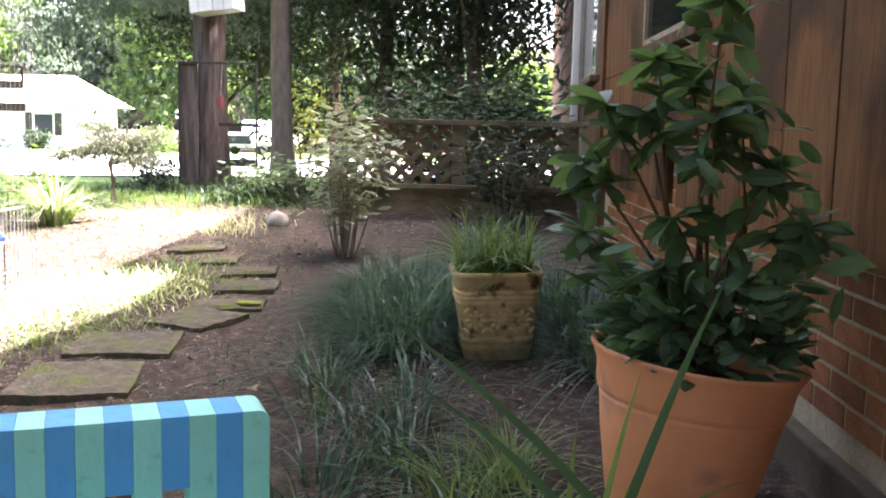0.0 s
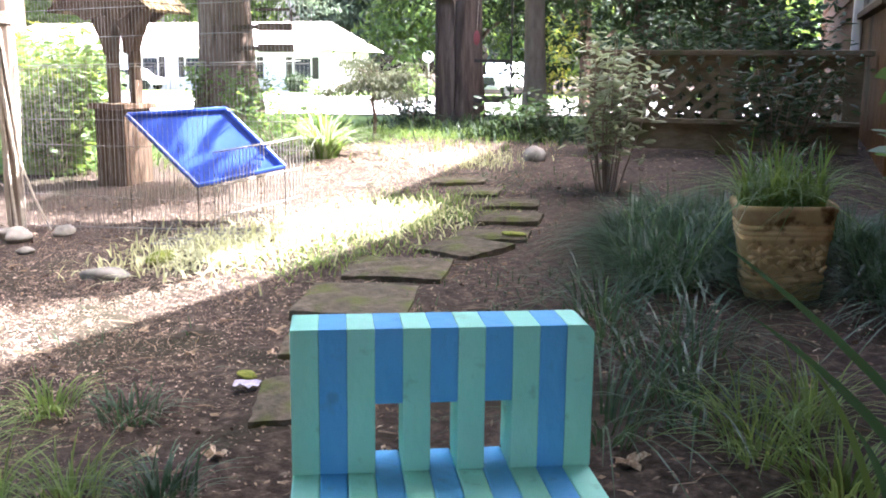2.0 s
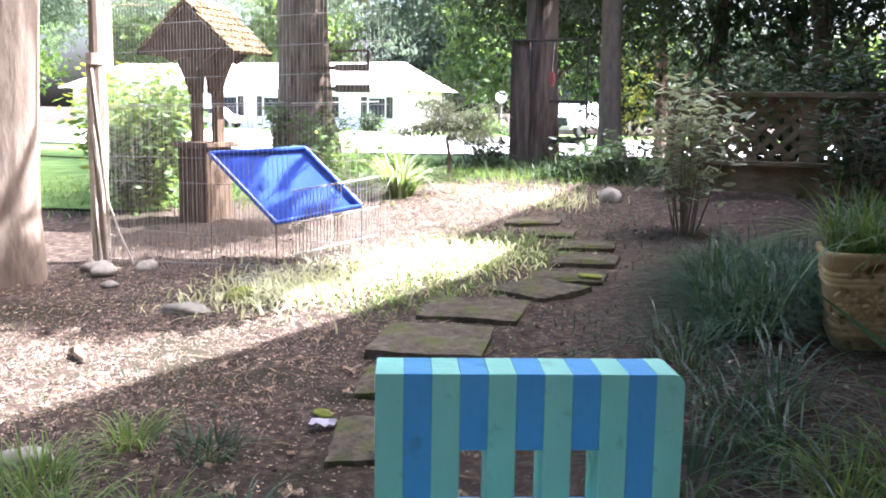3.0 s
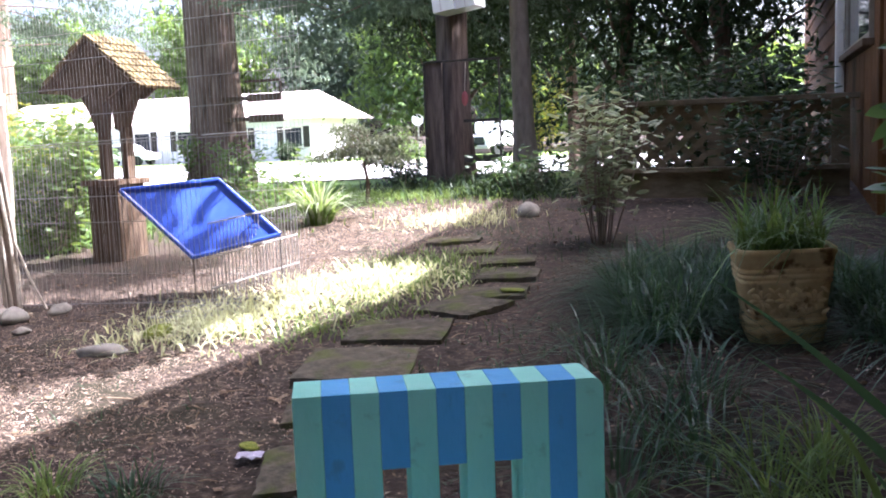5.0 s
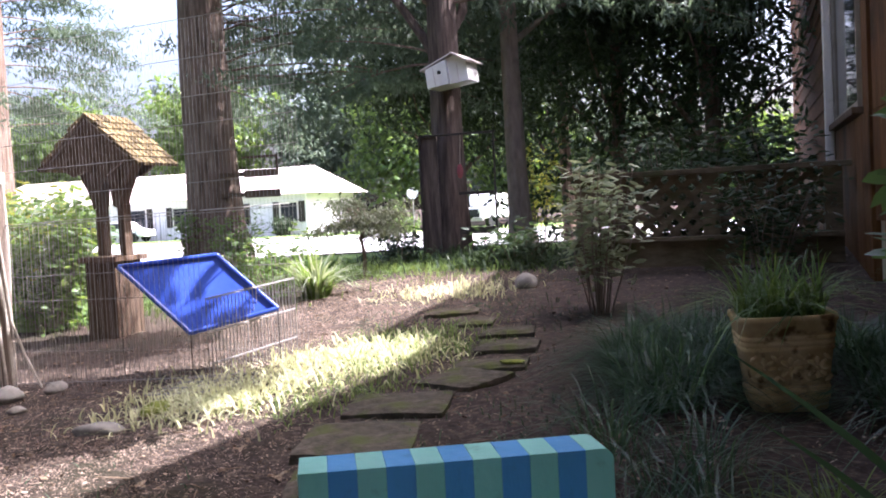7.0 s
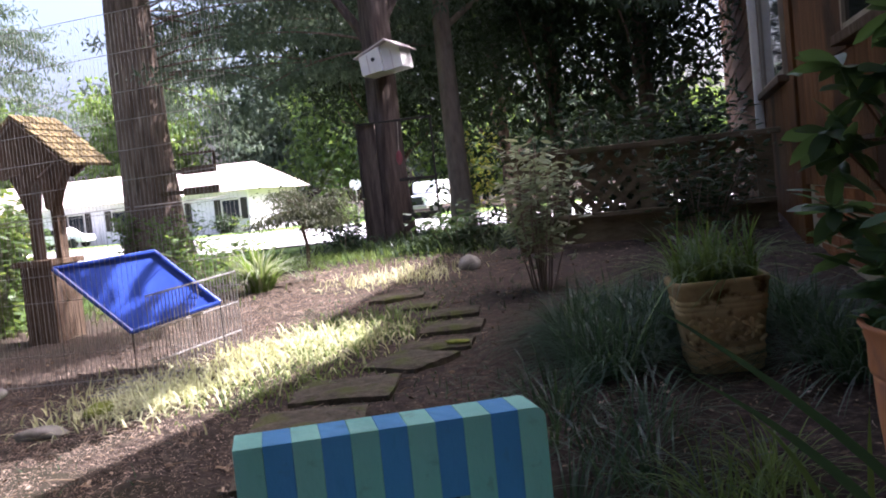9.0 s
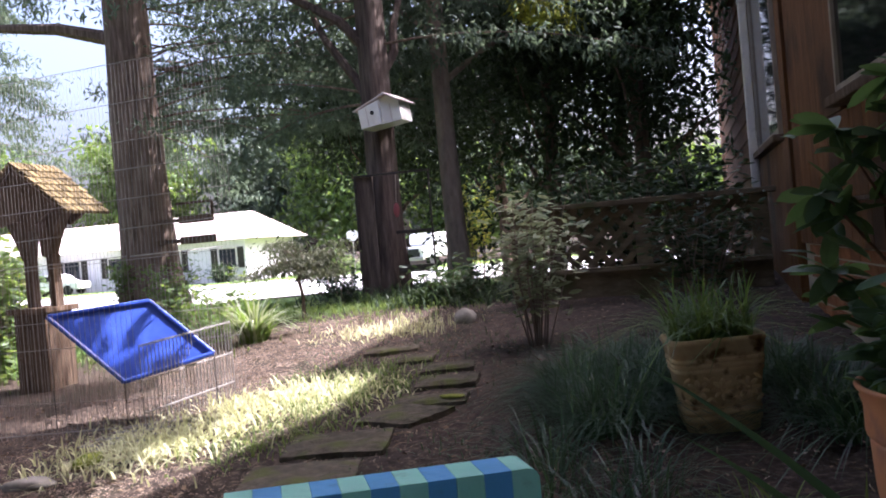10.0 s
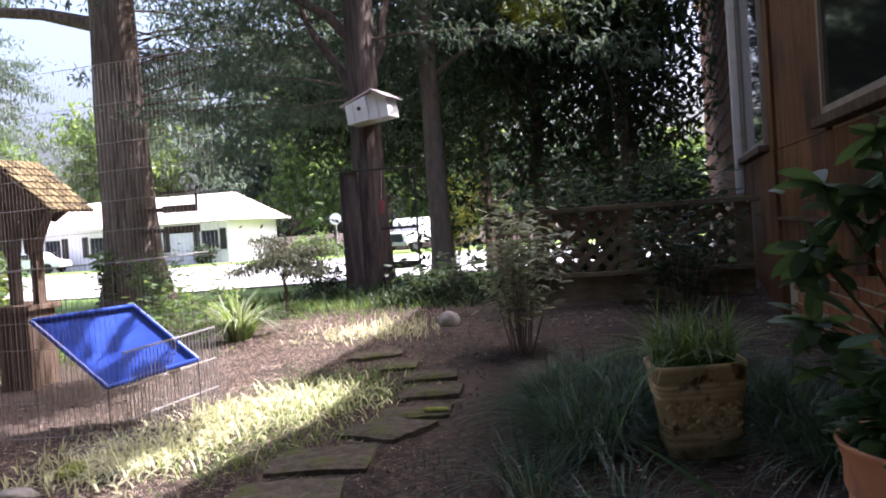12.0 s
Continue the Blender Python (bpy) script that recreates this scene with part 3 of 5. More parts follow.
def cream_planter():
    x, y = -0.09, 3.62
    t = thing("cream_planter", pose(x, y, gz(x, y) + 0.022, 0, -1.5, 8) @ Matrix.Diagonal((1.05, 1.05, 0.99, 1)), "cream planter with floral relief and dirt stains", "planter")
    bm = bmesh.new()
    prof = [(0.133, 0), (0.140, 0.004), (0.140, 0.022), (0.132, 0.025), (0.132, 0.031), (0.141, 0.034), (0.141, 0.052), (0.133, 0.055), (0.133, 0.061), (0.138, 0.064), (0.150, 0.185), (0.155, 0.188), (0.155, 0.197), (0.147, 0.199), (0.147, 0.204), (0.157, 0.206), (0.157, 0.217),
            (0.149, 0.219), (0.149, 0.224), (0.159, 0.226), (0.159, 0.237), (0.151, 0.239), (0.152, 0.244), (0.158, 0.247), (0.163, 0.29), (0.168, 0.294), (0.168, 0.308), (0.165, 0.312), (0.150, 0.312), (0.147, 0.26)]
    rings = []
    for r, z in [(0.13, -0.035)] + prof:
        r *= 0.95 + 0.05 * min(1, max(0, z) / 0.29)
        ring = []
        for k in range(40):
            a = 2 * math.pi * (k + 0.5) / 40
            c, s = math.cos(a), math.sin(a)
            q = (abs(c) ** 7 + abs(s) ** 7) ** (-1 / 7)
            ring.append(bm.verts.new((r * q * c, r * q * s, z)))
        rings.append(ring)
    for p, q in zip(rings, rings[1:]):
        for k in range(40):
            bm.faces.new((p[k], p[(k + 1) % 40], q[(k + 1) % 40], q[k]))
    bm.faces.new(rings[0][::-1])
    bm.faces.new(rings[-1])
    part("pot", bm, M_PLANTER, t, smooth=True)
    for cx in (-0.085, 0.0, 0.085):
        rel = bmesh.new()
        for k in range(8):
            a = 2 * math.pi * k / 8
            m = Matrix.Translation((cx + 0.024 * math.cos(a), -0.1425, 0.125 + 0.024 * math.sin(a))) @ Matrix.Rotation(-a, 4, "Y") @ Matrix.Diagonal((0.021, 0.011, 0.010, 1))
            bmesh.ops.create_icosphere(rel, subdivisions=1, radius=1, matrix=m)
        bmesh.ops.create_icosphere(rel, subdivisions=1, radius=0.009, matrix=Matrix.Translation((cx, -0.143, 0.125)))
        for sx in (-1, 1):
            for sz in (-1, 1):
                m = Matrix.Translation((cx + sx * 0.034, -0.1425, 0.125 + sz * 0.038)) @ Matrix.Rotation(sx * sz * 0.8, 4, "Y") @ Matrix.Diagonal((0.020, 0.009, 0.008, 1))
                bmesh.ops.create_icosphere(rel, subdivisions=1, radius=1, matrix=m)
        part("flower_relief", rel, M_PLANTER, t, "raised flower relief", True)
    part("soil", lathe([(0.001, 0.255), (0.143, 0.256), (0.143, 0.282), (0.001, 0.288)], 28), M_SOIL, t)
    rng = np.random.default_rng(5)
    n = 330
    base = np.stack([rng.uniform(-0.135, 0.135, n), rng.uniform(-0.135, 0.135, n), np.full(n, 0.28)], 1)
    o = new("grass_tuft", blades("grass_tuft", base, rng.normal(0, 0.8, (n, 3)), 0.32, 0.009, M_BLADE_PLANTER, rng, 6))
    o.matrix_world = t.matrix_world
    tagged(o, "green grass growing out of the cream planter", "grass", kind="stuff")
    return t


cream_planter()

# ---- stepping stones ----
STONES = ((-1.47, 2.66, 0.30, 0.28, 18), (-1.29, 2.16, 0.30, 0.30, 22), (-1.57, 3.10, 0.42, 0.40, 12), (-1.58, 3.55, 0.42, 0.32, 8), (-1.43, 3.97, 0.36, 0.30, -28), (-1.39, 4.27, 0.36, 0.20, 6),
          (-1.39, 4.64, 0.31, 0.22, 6), (-1.48, 5.01, 0.29, 0.20, 10), (-1.74, 5.29, 0.21, 0.19, 10), (-2.0, 5.65, 0.34, 0.16, 10))


def stepping_stone(x, y, w, d, yaw, rng):
    bm = bmesh.new()
    bmesh.ops.create_grid(bm, x_segments=7, y_segments=7, size=0.5)
    ext = bmesh.ops.extrude_face_region(bm, geom=bm.faces[:])
    bmesh.ops.translate(bm, vec=(0, 0, -0.075), verts=[g for g in ext["geom"] if isinstance(g, bmesh.types.BMVert)])
    for vv in bm.verts:
        e = max(abs(vv.co.x), abs(vv.co.y))
        vv.co.x, vv.co.y = vv.co.x * w * rng.uniform(0.965, 1.03), vv.co.y * d * rng.uniform(0.965, 1.03)
        if vv.co.z > -0.01:
            vv.co.z += rng.uniform(-0.004, 0.004) - (0.010 if e > 0.49 else 0)
    bmesh.ops.recalc_face_normals(bm, faces=bm.faces[:])
    o = obj("stepping_stone", bm, M_STONE)
    o.matrix_world = pose(x, y, gz(x, y) + 0.032, 3.5 + rng.uniform(-1, 1), -1.5 + rng.uniform(-1, 1), yaw)
    return tagged(o, "flat weathered stepping stone with moss", "stepping stone", "stepping stones of the garden path")


rng = np.random.default_rng(12)
for s in STONES:
    stepping_stone(*s, rng)


def boulder(name, x, y, w, d, h, mat, label, seed, cat="rock"):
    r = np.random.default_rng(seed)
    bm = bmesh.new()
    bmesh.ops.create_icosphere(bm, subdivisions=3, radius=0.5)
    off = Vector(r.uniform(0, 50, 3))
    for vv in bm.verts:
        vv.co *= 1 + 0.35 * noise.noise(vv.co * 2.2 + off) + 0.1 * noise.noise(vv.co * 7 + off)
        vv.co = Vector((vv.co.x * w, vv.co.y * d, max(vv.co.z, -0.3) * h * 1.25))
    o = obj(name, bm, mat, True)
    o.matrix_world = pose(x, y, gz(x, y) + 0.30 * h, 0, 0, r.uniform(0, 180))
    return tagged(o, label, cat)


boulder("rock", -1.77, 6.74, 0.16, 0.13, 0.115, M_ROCK, "pale rounded rock at the end of the path", 1)
boulder("rock", -2.79, 3.22, 0.20, 0.14, 0.05, M_ROCK, "flat pale stone in the bare soil", 2)
boulder("rock", -2.17, 1.75, 0.12, 0.14, 0.05, M_ROCK, "flat pale stone beside the grass", 3)


# ---- lattice fence ----
FENCE_Y = 7.2


def lattice_fence():
    y = FENCE_Y
    z0 = 0.36
    t = thing("lattice_fence", pose(0, y, z0), "dark weathered wooden fence with a lattice top", "fence")
    x0, x1 = -1.46, 0.42
    for x in (x0, -0.53, 0.30):
        part("post", box(x, -0.05, 0, x + 0.12, 0.05, 0.77, 0.004), M_FENCE, t)
    part("top_rail", box(x0 - 0.05, -0.085, 0.77, x1 + 0.06, 0.075, 0.81, 0.005), M_FENCE, t)
    part("middle_rail", box(x0, -0.12, 0.288, x1, -0.052, 0.322, 0.004), M_FENCE, t)
    part("lower_board", box(x0, -0.07, 0.10, x1, -0.052, 0.287), M_FENCE, t)
    for xa, xb in ((x0 + 0.12, -0.53), (-0.41, 0.30)):
        za, zb = 0.323, 0.77
        for sgn, yy in ((1, -0.012), (-1, 0.0)):
            k = xa - (zb - za)
            while k < xb + (zb - za):
                # clip a 45 degree strip to the panel
                lo, hi = max(0.0, xa - k), min(zb - za, xb - k)
                if hi - lo > 0.03:
                    if sgn > 0:
                        p, q = (k + lo, za + lo), (k + hi, za + hi)
                    else:
                        p, q = (k + lo, zb - lo), (k + hi, zb - hi)
                    L = math.hypot(q[0] - p[0], q[1] - p[1])
                    ang = math.degrees(math.atan2(q[1] - p[1], q[0] - p[0]))
                    part("lattice_strip", box(0, 0, -0.022, L, 0.010, 0.022, 0, pose(p[0], yy, p[1], 0, -ang, 0)), M_FENCE, t)
                k += 0.128
    return t


lattice_fence()


# ---- trees ----
def tree(name, x, y, r, height, lean, label, mat, seed, flare=1.5, limbs=(), crown=None, group=""):
    rng = np.random.default_rng(seed)
    t = thing(name, pose(x, y, gz(x, y) - 0.05), label, "tree", group)
    pts, rad = [], []
    for i in range(15):
        s = i / 14
        pts.append((lean[0] * s * height + 0.03 * math.sin(5 * s + seed), lean[1] * s * height, s * height))
        rad.append(r * (1 + (flare - 1) * math.exp(-s * height / 0.35)) * (1 - 0.45 * s))
    bm = bmesh.new()
    seg = 26
    rings = []
    for p, rr in zip(pts, rad):
        rings.append([bm.verts.new((p[0] + rr * q * math.cos(a), p[1] + rr * q * math.sin(a), p[2])) for k in range(seg)
                      for a in (2 * math.pi * k / seg,) for q in (1 + 0.09 * math.sin(4 * a + seed) + 0.05 * math.sin(9 * a + p[2]) + rng.uniform(-0.03, 0.03),)])
    for a, b in zip(rings, rings[1:]):
        for k in range(seg):
            bm.faces.new((a[k], a[(k + 1) % seg], b[(k + 1) % seg], b[k]))
    bm.faces.new(rings[-1])
    part("trunk", bm, mat, t, smooth=True)
    for (z, az, up, L, r0) in limbs:
        s = z / height
        b = Vector((lean[0] * z, lean[1] * z, z))
        d = Vector((math.cos(radians(az)), math.sin(radians(az)), up)).normalized()
        pp = [b + d * L * k / 6 + Vector((0, 0, 0.10 * L * (k / 6) ** 2 * rng.uniform(-1, 1))) + Vector(rng.normal(0, 0.02 * L, 3)) * (k > 0) for k in range(7)]
        part("limb", tube(pp, [r0 * (1 - 0.8 * k / 6) for k in range(7)], 7), mat, t)
    if crown:
        crown(t, rng)
    return t


def clumps(t, name, centres, spread, per, length, width, mat, rng, sprays=False, flat=0.6):
    """A crown: clumps of leaves round many centres, with gaps between."""
    c = np.asarray(centres)
    n = len(c) * per
    base = np.repeat(c, per, 0) + rng.normal(0, 1, (n, 3)) * np.asarray(spread) * np.array([1, 1, flat])
    way = rng.normal(0, 1, (n, 3))
    if sprays:
        way[:, 2] -= 0.7
    o = new(name, leaves(name, base, way, length, width, mat, rng))
    if t:
        o.parent = t
    return o


def shell_centres(rng, n, c, rx, ry, rz, lo=-1.0, inner=0.45):
    p = unit(rng.normal(size=(n * 3, 3)))
    p = p[p[:, 2] > lo][:n]
    k = rng.uniform(inner, 1.0, (len(p), 1)) * (1 + 0.15 * np.sin(p[:, :1] * 7 + p[:, 1:2] * 5))
    return np.array(c) + p * k * np.array([rx, ry, rz])


# two big cedars and a slimmer tree by the street edge
def cedar_crown(n, c, rx, ry, rz, lo=-0.9, per=70, L=0.16, W=0.05, spread=0.38, bare=None):
    def make(t, rng):
        cs = shell_centres(rng, n, c, rx, ry, rz, lo, 0.25)
        if bare:
            # a side of the crown that has lost its boughs
            cs = cs[~((cs[:, 0] > bare[0]) & (cs[:, 0] < bare[1]) & (cs[:, 2] > bare[2]) & (cs[:, 2] < bare[3]))]
        clumps(t, "crown", cs, spread, per, L, W, M_LEAF_CEDAR, rng, True, 0.35)
    return make


def cedar_boughs(n, z0, z1, reach, skip=(), per=46, L=0.12, W=0.032, tip=0.35):
    """Layered boughs: each sweeps out from the trunk, sags and carries flat hanging sprays, with gaps between them."""
    def make(t, rng):
        cs = []
        while len(cs) < n * 11:
            z, az = z0 + (z1 - z0) * rng.random(), rng.uniform(0, 360)
            if any(a0 < az < a1 and b0 < z < b1 for a0, a1, b0, b1 in skip):
                continue
            far = reach * rng.uniform(0.6, 1.0) * (1 - 0.35 * (z - z0) / (z1 - z0))
            d = Vector((math.cos(radians(az)), math.sin(radians(az)), 0))
            rise, sag = rng.uniform(0.0, 0.35), rng.uniform(0.25, 0.6)
            line = [Vector((0, 0, z)) + d * far * k / 6 + Vector((0, 0, far * (rise * k / 6 - sag * (k / 6) ** 2 * 0.6))) for k in range(7)]
            part("limb", tube(line, [0.016 * (1 - 0.85 * k / 6) for k in range(7)], 5), M_BARK, t)
            side = Vector((-d.y, d.x, 0))
            for k in range(11):
                q = 0.25 + 0.75 * (k + rng.random()) / 11
                i = min(int(q * 6), 5)
                p = line[i].lerp(line[i + 1], q * 6 - i)
                cs.append(tuple(p + side * rng.normal(0, tip * (1.15 - q) * 1.2) + Vector((0, 0, -0.05))))
        clumps(t, "crown", cs, 0.17, per, L, W, M_LEAF_CEDAR, rng, True, 0.32)
    return make


tree("cedar_tree", -6.86, 11.0, 0.36, 9, (-0.01, 0), "tall cedar with furrowed brown bark", M_BARK, 3, 1.45,
     limbs=((3.6, 185, 0.25, 3.2, 0.11), (4.2, 20, 0.3, 2.8, 0.07), (5, 100, 0.3, 3, 0.08), (5.2, 280, 0.2, 2.8, 0.08)),
     crown=cedar_boughs(120, 2.3, 7.5, 4.0, ((215, 335, 0, 4.9), (120, 216, 0, 4.6))), group="trees at the yard's edge")
tree("cedar_tree", -3.215, 9.5, 0.162, 9, (0.004, 0.01), "dark cedar trunk carrying a birdhouse", M_BARKDARK, 7, 1.35,
     limbs=((2.0, 160, 1.6, 2.6, 0.06), (2.2, 60, 1.9, 2.4, 0.06), (2.6, 190, 0.9, 3.0, 0.06), (3.1, 75, 1.2, 2.4, 0.06), (3.4, 240, 0.5, 2.6, 0.05), (2.2, 110, 1.6, 2.5, 0.06)),
     crown=cedar_boughs(72, 2.0, 7.5, 3.3, ((200, 340, 0, 3.9), (340, 360, 0, 2.6), (0, 60, 0, 2.6))), group="trees at the yard's edge")
tree("cedar_tree", -12.3, 13.2, 0.2, 8, (0.0, 0), "cedar with drooping boughs at the side of the yard", M_BARK, 5, 1.4,
     limbs=((3.4, 160, 0.3, 2.0, 0.04), (4.4, 200, 0.3, 2.6, 0.05)),
     crown=cedar_boughs(90, 2.2, 7.5, 3.4, ((0, 60, 2.9, 9), (300, 360, 2.9, 9)), 46, 0.14, 0.036), group="trees at the yard's edge")
tree("slim_tree", -2.71, 10.6, 0.115, 7, (0.0, 0), "slim tree with pale brown bark", M_SMOOTHBARK, 9, 1.5,
     limbs=((2.4, 20, 0.7, 1.8, 0.04), (2.9, 150, 0.7, 1.6, 0.04)),
     crown=cedar_crown(150, (0.3, 0.5, 4.2), 2.0, 1.4, 2.6, -0.85, 110, 0.10, 0.028, 0.26), group="trees at the yard's edge")


def broadleaf(x, y, rx, ry, rz, zc, n, seed, east=0.3, per=66):
    """A broad evergreen whose crown stops short of the house wall at x = east."""
    def make(t, rng):
        cs = shell_centres(rng, n, (0, 0, zc), rx, ry, rz, -0.95, 0.15)
        clumps(t, "crown", cs[cs[:, 0] + x < east], 0.36, per, 0.13, 0.055, M_LEAF_DARK, rng, False, 0.8)
    return tree("evergreen_tree", x, y, 0.09, zc + rz * 0.6, (0, 0), "dense dark evergreen tree behind the fence", M_BARK, seed, 1.3,
                limbs=((0.9, 20, 1.0, 1.6, 0.04), (1.1, 150, 1.0, 1.5, 0.04), (1.3, 260, 1.1, 1.4, 0.03)), crown=make, group="evergreens behind the fence")


broadleaf(-1.7, 11.6, 1.9, 0.9, 3.0, 3.3, 185, 31)
broadleaf(-0.6, 11.0, 1.7, 0.9, 3.0, 3.3, 195, 32, 0.1)
broadleaf(-0.9, 13.0, 2.0, 0.9, 3.4, 3.5, 205, 36, 0.1)
broadleaf(-4.5, 13.6, 1.7, 0.8, 2.0, 2.95, 250, 38, -3.0)
broadleaf(-2.9, 14.6, 1.3, 0.8, 2.1, 3.0, 170, 39)


def sunlit_spray():
    r = np.random.default_rng(43)
    t = thing("hanging_branch", pose(-1.4, 10.0, 3.30), "branch tip hanging from the trees, leaf colour brightened as if sunlit", "branch")
    part("twig", tube([(0.3, 0.5, 0.5), (0.1, 0.1, 0.25), (0, 0, 0)], [0.02, 0.014, 0.006], 6), M_BARK, t)
    cs = np.stack([r.uniform(-0.28, 0.25, 16), r.uniform(-0.2, 0.2, 16), r.uniform(-0.12, 0.3, 16)], 1)
    clumps(t, "foliage", cs, 0.08, 45, 0.10, 0.03, M_LEAF_SUNTINT, r, True, 0.6)


sunlit_spray()


def far_tree(x, y, r, h, zc, n, seed, mat, L=0.35, per=60, label="distant leafy tree across the street"):
    def make(t, rng):
        clumps(t, "crown", shell_centres(rng, n, (0, 0, zc), r, r * 0.7, h, -0.95, 0.3), r * 0.13, per, L, L * 0.45, mat, rng, False, 0.8)
    return tree("leafy_tree", x, y, 0.16, zc, (0, 0), label, M_BARK, seed, 1.3, limbs=((zc * 0.6, 30, 1, r * 0.7, 0.06), (zc * 0.65, 200, 1, r * 0.7, 0.06)), crown=make, group="trees across the street")


far_tree(-22.02, 57, 1.7, 1.6, -0.20, 110, 41, M_LEAF_MID, 0.26, label="green young tree across the street")
for k, (x, y, r, h, zc) in enumerate(((-46, 74, 7, 6, 8.5), (-35, 78, 7.5, 6, 8), (-26, 72, 6, 6, 7.5), (-17, 76, 6, 4, 5), (-8, 72, 5, 3.5, 4.5), (2, 74, 6, 3, 4), (-58, 70, 7, 6, 7.5), (-20, 88, 7, 4.5, 6), (-70, 62, 8, 6, 7.5), (-84, 66, 9, 6, 7.5), (-96, 60, 9, 6, 7), (-112, 66, 10, 7, 8))):
    far_tree(x, y, r, h, zc, 105, 50 + k, (M_LEAF_MID, M_LEAF_CEDAR, M_LEAF_MID)[k % 3], 0.8)

# ---- the wishing well ----
def wishing_well():
    t = thing("wishing_well", pose(-4.325, 5.45, gz(-4.325, 5.45), 0, 0, 0) @ Matrix.Diagonal((0.86, 0.86, 0.955, 1)), "dark wooden wishing well with a mossy shingled roof", "wishing well")
    part("base", box(-0.155, -0.17, -0.02, 0.125, 0.17, 0.53, 0.01), M_OLDWOOD, t)
    part("base_rim", box(-0.19, -0.21, 0.531, 0.16, 0.21, 0.57, 0.006), M_OLDWOOD, t)
    for x in (-0.115, 0.09):
        part("post", box(x, -0.05, 0.571, x + 0.055, 0.05, 0.93, 0.004), M_OLDWOOD, t)
    apex, eave, half, dep = 1.54, 1.25, 0.36, 0.27
    for y in (-dep + 0.03, dep - 0.07):
        g = bmesh.new()
        edge = ((-half + 0.02, eave - 0.01), (0, apex - 0.02), (half - 0.02, eave - 0.01), (0.15, eave - 0.12), (0.05, eave - 0.09), (-0.05, eave - 0.09), (-0.15, eave - 0.12))
        f = [g.verts.new((x, y, z)) for x, z in edge]
        b = [g.verts.new((x, y + 0.03, z)) for x, z in edge]
        g.faces.new(f)
        g.faces.new(b[::-1])
        for i in range(7):
            g.faces.new((f[i], b[i], b[(i + 1) % 7], f[(i + 1) % 7]))
        bmesh.ops.recalc_face_normals(g, faces=g.faces[:])
        part("gable", g, M_OLDWOOD, t)
    for sx in (-1, 1):
        g = bmesh.new()
        edge = ((sx * 0.06, 0.92), (sx * 0.115, 0.90), (sx * 0.16, 1.02), (sx * (half - 0.06), eave + 0.02), (0, eave + 0.06), (0, 1.12), (sx * 0.04, 1.08))
        f = [g.verts.new((x, -0.06, z)) for x, z in edge]
        b = [g.verts.new((x, 0.06, z)) for x, z in edge]
        g.faces.new(f)
        g.faces.new(b[::-1])
        for i in range(7):
            g.faces.new((f[i], b[i], b[(i + 1) % 7], f[(i + 1) % 7]))
        bmesh.ops.recalc_face_normals(g, faces=g.faces[:])
        part("brace", g, M_OLDWOOD, t)
    ang = math.degrees(math.atan2(apex - eave, half))
    L = math.hypot(apex - eave, half) + 0.05
    for sgn in (-1, 1):
        m = pose(0, 0, apex, 0, ang, 0 if sgn > 0 else 180)
        roof = part("roof", box(0, -dep, -0.02, L, dep, 0.0, 0, m), M_OLDWOOD, t)
        one = None
        for i in range(7):
            for j in range(7):
                if one is None:
                    one = part("shingle", box(0, 0, 0, 0.105, 0.064, 0.022, 0), M_SHINGLE, roof)
                    sh = one
                else:
                    sh = new("shingle", one.data)
                    sh.parent = roof
                sh.matrix_local = m @ pose(0.082 * i - 0.005, -dep + 0.078 * j + (0.02 if i % 2 else 0) - 0.015, 0.004, 0, -7, 0)
    return t


wishing_well()


# ---- wire pen and blue tray ----
WIRE_MESHES = {}


def wire(t, name, p, q, r):
    """One straight wire from p to q; wires of one length share their mesh."""
    p, q = Vector(p), Vector(q)
    L = round((q - p).length, 3)
    if (L, r) not in WIRE_MESHES:
        o = obj(name, tube([(0, 0, 0), (0, 0, L)], [r, r], 5), M_WIRE)
        WIRE_MESHES[(L, r)] = o.data
    else:
        o = new(name, WIRE_MESHES[(L, r)])
    o.parent = t
    o.matrix_local = Matrix.Translation(p) @ (q - p).to_track_quat("Z", "Y").to_matrix().to_4x4()
    return o


def wire_panel(t, p, u, w, width, height, mesh, rails, r=0.0016):
    p, u, w = Vector(p), Vector(u).normalized(), Vector(w).normalized()
    for k in range(int(width / mesh + 0.5) + 1):
        wire(t, "wire", p + u * k * mesh, p + u * k * mesh + w * height, r)
    for k in rails:
        wire(t, "rail", p + w * k, p + w * k + u * width, r * 2.1)


